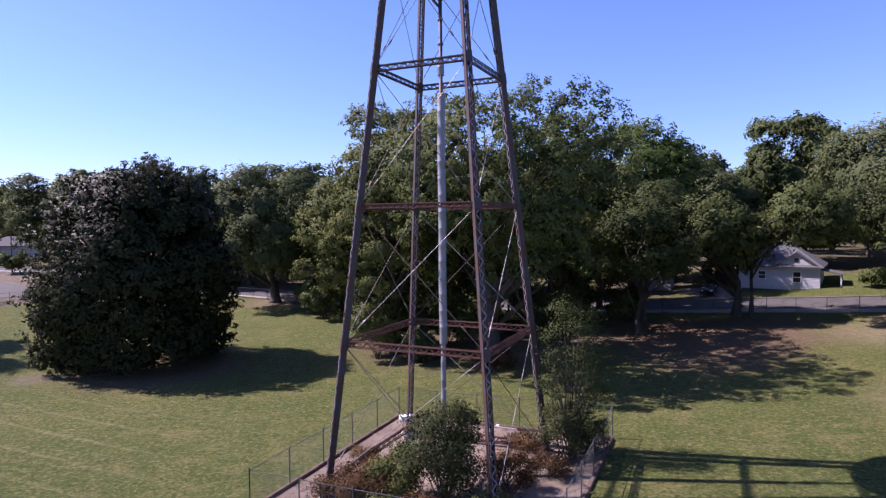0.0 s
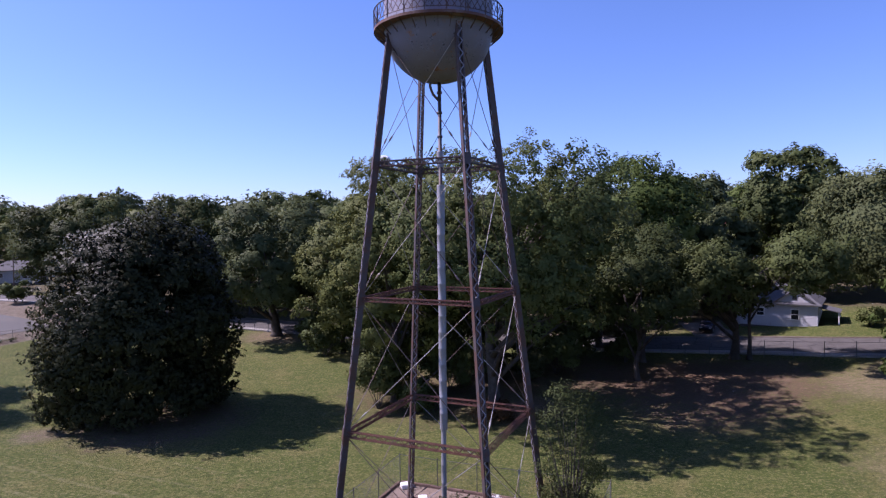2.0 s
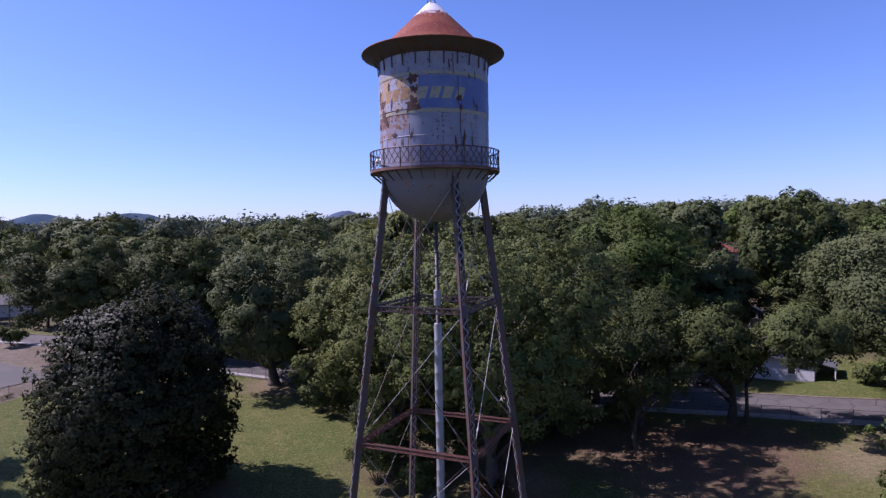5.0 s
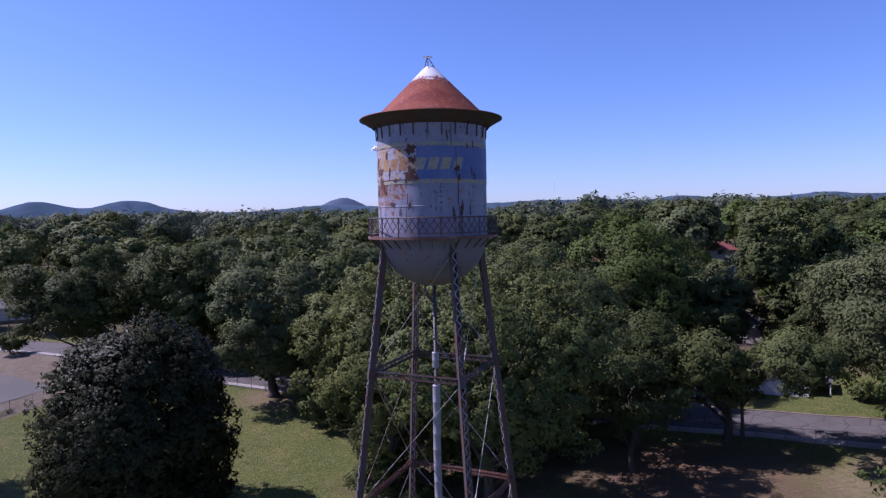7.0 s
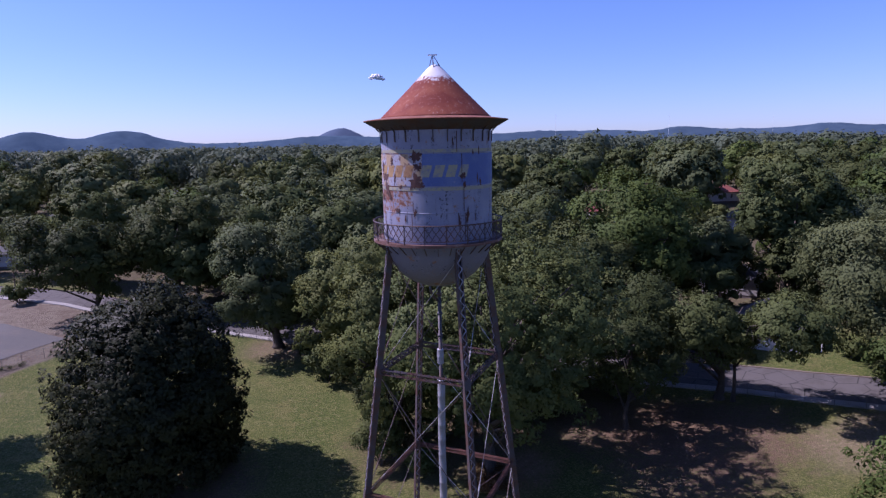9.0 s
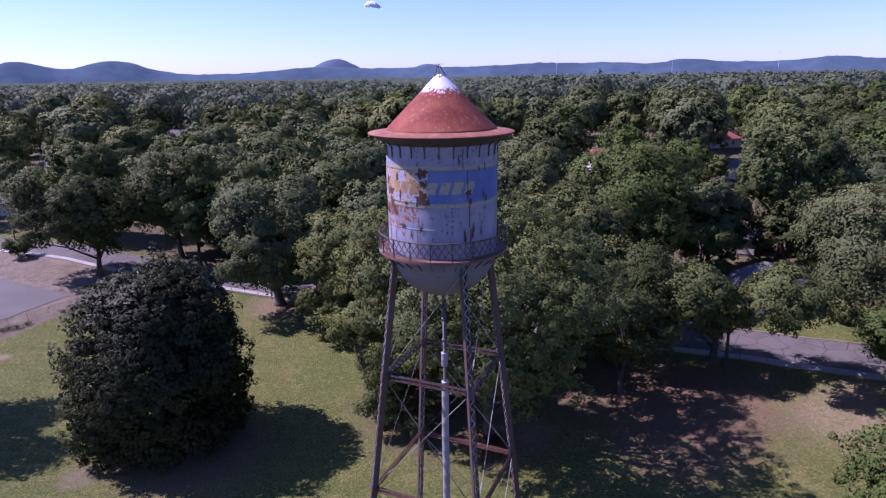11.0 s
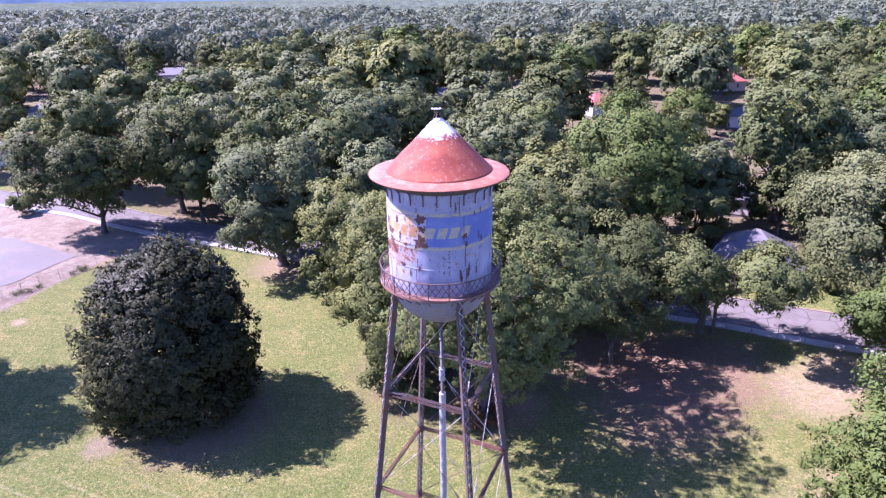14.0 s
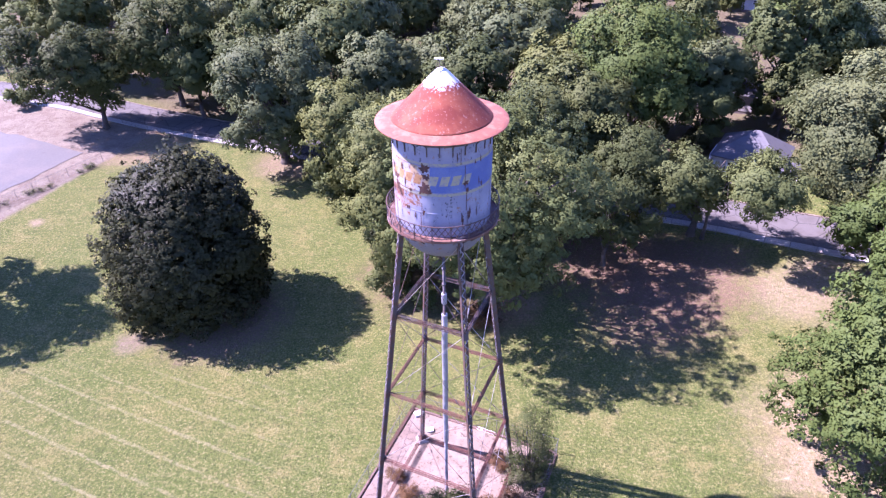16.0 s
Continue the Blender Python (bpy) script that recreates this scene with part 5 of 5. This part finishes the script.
# far woods: one mass of small crowns
rs = np.random.RandomState(8)
pts = []
while len(pts) < 2900:
    y = 270 + 640 * rs.rand() ** 0.8
    x = rs.uniform(-0.82, 0.82) * y
    if not in_clearing(x, y, 4) and not (abs(x - 0.36 * y) < 45 and 560 < y < 700):
        pts.append((x, y))
allv, alln = [], []
for i, (x, y) in enumerate(pts):
    hh, rr = rs.uniform(13, 25), rs.uniform(6.0, 12.0)
    n = 240 if y < 430 else 115
    d = rs.normal(size=(n, 3))
    d[:, 2] = np.abs(d[:, 2]) * 1.0 - 0.35
    d /= np.linalg.norm(d, axis=1)[:, None]
    bump = 1 + 0.22 * np.sin(d[:, 0] * 5 + i) * np.cos(d[:, 1] * 4.3 + 2 * i) + 0.05 * rs.normal(size=n)
    p = np.array((x, y, lie(x, y) + hh - rr * 0.9)) + d * bump[:, None] * (rr, rr, rr * 0.9)
    nr = d + rs.normal(size=(n, 3)) * 0.22
    nr /= np.linalg.norm(nr, axis=1)[:, None]
    t = rs.normal(size=(n, 3))
    t -= nr * (t * nr).sum(1)[:, None]
    t /= np.linalg.norm(t, axis=1)[:, None]
    b = np.cross(t, nr)
    s = rs.uniform(0.7, 1.3, (n, 1)) * (1.4 if y < 430 else 2.1)
    allv.append(np.stack([p - t * s * 0.6 - b * s * 0.5, p - t * s * 0.5 + b * s * 0.5, p + t * s * 0.75], 1).reshape(-1, 3))
    alln.append(np.repeat((d + 0.4 * nr) / np.linalg.norm(d + 0.4 * nr, axis=1)[:, None], 3, 0))
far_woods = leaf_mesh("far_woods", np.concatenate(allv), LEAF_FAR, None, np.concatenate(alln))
tagged(far_woods, "continuous green woods reaching to the hills, tinted with haze", "woods", kind="stuff")


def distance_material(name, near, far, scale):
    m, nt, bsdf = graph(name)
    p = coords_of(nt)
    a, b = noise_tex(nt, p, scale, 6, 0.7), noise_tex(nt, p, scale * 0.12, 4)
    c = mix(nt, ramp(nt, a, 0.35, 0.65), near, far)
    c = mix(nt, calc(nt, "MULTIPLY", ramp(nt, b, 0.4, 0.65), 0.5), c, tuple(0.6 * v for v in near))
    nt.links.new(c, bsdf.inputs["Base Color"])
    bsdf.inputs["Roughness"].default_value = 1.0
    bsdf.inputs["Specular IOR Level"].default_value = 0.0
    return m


# canopy greens leaned towards blue, with the haze over them painted in
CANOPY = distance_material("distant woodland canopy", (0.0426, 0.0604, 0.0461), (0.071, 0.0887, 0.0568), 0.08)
# haze painted into the hills: blue base colours, paler on the farther peaks
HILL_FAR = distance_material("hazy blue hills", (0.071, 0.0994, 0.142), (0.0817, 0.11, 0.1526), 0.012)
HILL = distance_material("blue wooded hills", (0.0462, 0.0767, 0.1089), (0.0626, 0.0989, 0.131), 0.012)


def canopy():
    """The tops of the woods from half a mile out, as one uneven sheet."""
    na, nr = 300, 130
    verts = []
    for j in range(nr + 1):
        r = 820 * (4300 / 820) ** (j / nr)
        for i in range(na + 1):
            a = radians(-44 + 88 * i / na)
            x, y = r * math.sin(a), r * math.cos(a)
            z = 15 + 5.5 * noise.noise((x / 14, y / 14, 0)) + 4 * noise.noise((x / 37, y / 37, 3)) + 5 * noise.noise((x / 310, y / 310, 9))
            gap = max(0.0, 1 - abs(x / y - 0.33) / 0.13) * (1 if y < 1440 else 0)
            z = z - 11 * min(1, gap * 3) + 0.004 * max(0, r - 1500)
            verts.append((x, y, lie(x, y) + z))
    n = na + 1
    faces = [(j * n + i, (j + 1) * n + i, (j + 1) * n + i + 1, j * n + i + 1) for j in range(nr) for i in range(na)]
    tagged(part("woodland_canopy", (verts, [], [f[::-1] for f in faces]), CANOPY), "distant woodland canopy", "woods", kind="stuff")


canopy()
STRAW = worn("far straw field", (0.1988, 0.2059, 0.1278), (0.1775, 0.1846, 0.1136), (0.142, 0.1562, 0.0923), 0.02, 1.0, kind="Position")
bm = bmesh.new()
q = [[bm.verts.new((x + 12 * math.sin(x * 0.05 + j), y, z)) for x in range(375, 566, 10)] for j, (y, z) in enumerate(((1450, 27.0), (1500, 31.0), (1560, 35.0), (1620, 37.0)))]
for a, b in zip(q, q[1:]):
    for i in range(len(a) - 1):
        bm.faces.new((a[i], a[i + 1], b[i + 1], b[i]))
tagged(part("field", bm, STRAW), "pale straw-coloured field on a distant slope", "field", kind="structure")
for x, y, w in ((412, 1490, 16), (428, 1496, 22), (462, 1500, 12)):
    house("barn", x, y, 5, w, 10, 4.0, 2.0, JACKET, SIDING, "white farm building at the distant field", 1, base=30.5)


def hills(name, dist, bumps, floor, label, mat=None):
    """A wooded ridge: each bump has an angle east of ahead, a half-width in degrees and a height."""
    verts, na, nd = [], 300, 14
    for j in range(nd + 1):
        r = dist + 700 * j / nd
        shape = math.sin(math.pi * j / nd)
        for i in range(na + 1):
            deg = -46 + 92 * i / na
            hgt = floor + sum(k * math.exp(-((deg - c) / w) ** 2) for c, w, k in bumps)
            hgt *= 1 + 0.05 * noise.noise((deg * 0.9, j * 0.4, dist))
            verts.append((r * math.sin(radians(deg)), r * math.cos(radians(deg)), lie(r, r) - 20 + (hgt + 20) * shape + 5 * noise.noise((deg * 6, j, 2)) * shape))
    n = na + 1
    faces = [(j * n + i, j * n + i + 1, (j + 1) * n + i + 1, (j + 1) * n + i) for j in range(nd) for i in range(na)]
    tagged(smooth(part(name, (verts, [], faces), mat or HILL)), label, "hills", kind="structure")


hills("backdrop_hills", 3700, ((-33.2, 2.6, 72), (-26.6, 3.0, 80), (-10.5, 4.5, 36), (-1, 6, 28), (9, 5, 40), (16, 4, 32), (21.4, 2.2, 38), (26, 4, 28), (31.8, 2.8, 40), (38, 4, 35)), 58, "low wooded hills on the horizon, haze blue painted in")
hills("far_hills", 4400, ((-9.0, 2.9, 146), (-0.8, 2.4, 106)), 15, "two peaks behind the hills, paler with painted haze", HILL_FAR)


def cloud(deg, up, dist, w, seed):
    """A small fair-weather cloud: a row of uneven puffs on a flat base."""
    rng = random.Random(seed)
    bm = bmesh.new()
    for i in range(16):
        f = rng.uniform(-1, 1)
        r = w * rng.uniform(0.05, 0.11) * (1.25 - abs(f))
        m = Matrix.Translation((f * w * 0.42, rng.uniform(-0.1, 0.1) * w, w * 0.16 * rng.uniform(0, 1) * (1 - abs(f)))) @ Matrix.Diagonal((r * 1.5, r * 1.2, r * 1.05, 1))
        made = bmesh.ops.create_icosphere(bm, subdivisions=3, radius=1.0)
        for v in made["verts"]:
            v.co = m @ (v.co * (1 + 0.55 * noise.noise(v.co * 1.9 + Vector((i * 5, 0, 0)))))
    ob = smooth(part("backdrop_cloud", bm, CLOUD))
    a = radians(deg)
    ob.matrix_basis = pose(dist * math.sin(a), dist * math.cos(a), dist * math.tan(radians(up)), 0, 0, -deg)
    tagged(ob, "small white fair-weather cloud low in the sky", "cloud", kind="structure")


CLOUD, _nt, _b = graph("sunlit cloud")
_b.inputs["Base Color"].default_value, _b.inputs["Roughness"].default_value, _b.inputs["Specular IOR Level"].default_value = (0.95, 0.95, 0.95, 1), 1.0, 0.0
cloud_glow = node(_nt, "ShaderNodeBsdfTranslucent", Color=(0.95, 0.95, 0.95, 1))
cloud_mix = node(_nt, "ShaderNodeMixShader", Fac=0.45)
_nt.links.new(_b.outputs[0], cloud_mix.inputs[1])
_nt.links.new(cloud_glow.outputs[0], cloud_mix.inputs[2])
_nt.links.new(cloud_mix.outputs[0], _nt.nodes["Material Output"].inputs["Surface"])
cloud(-5.6, 6.4, 4300, 150, 3)
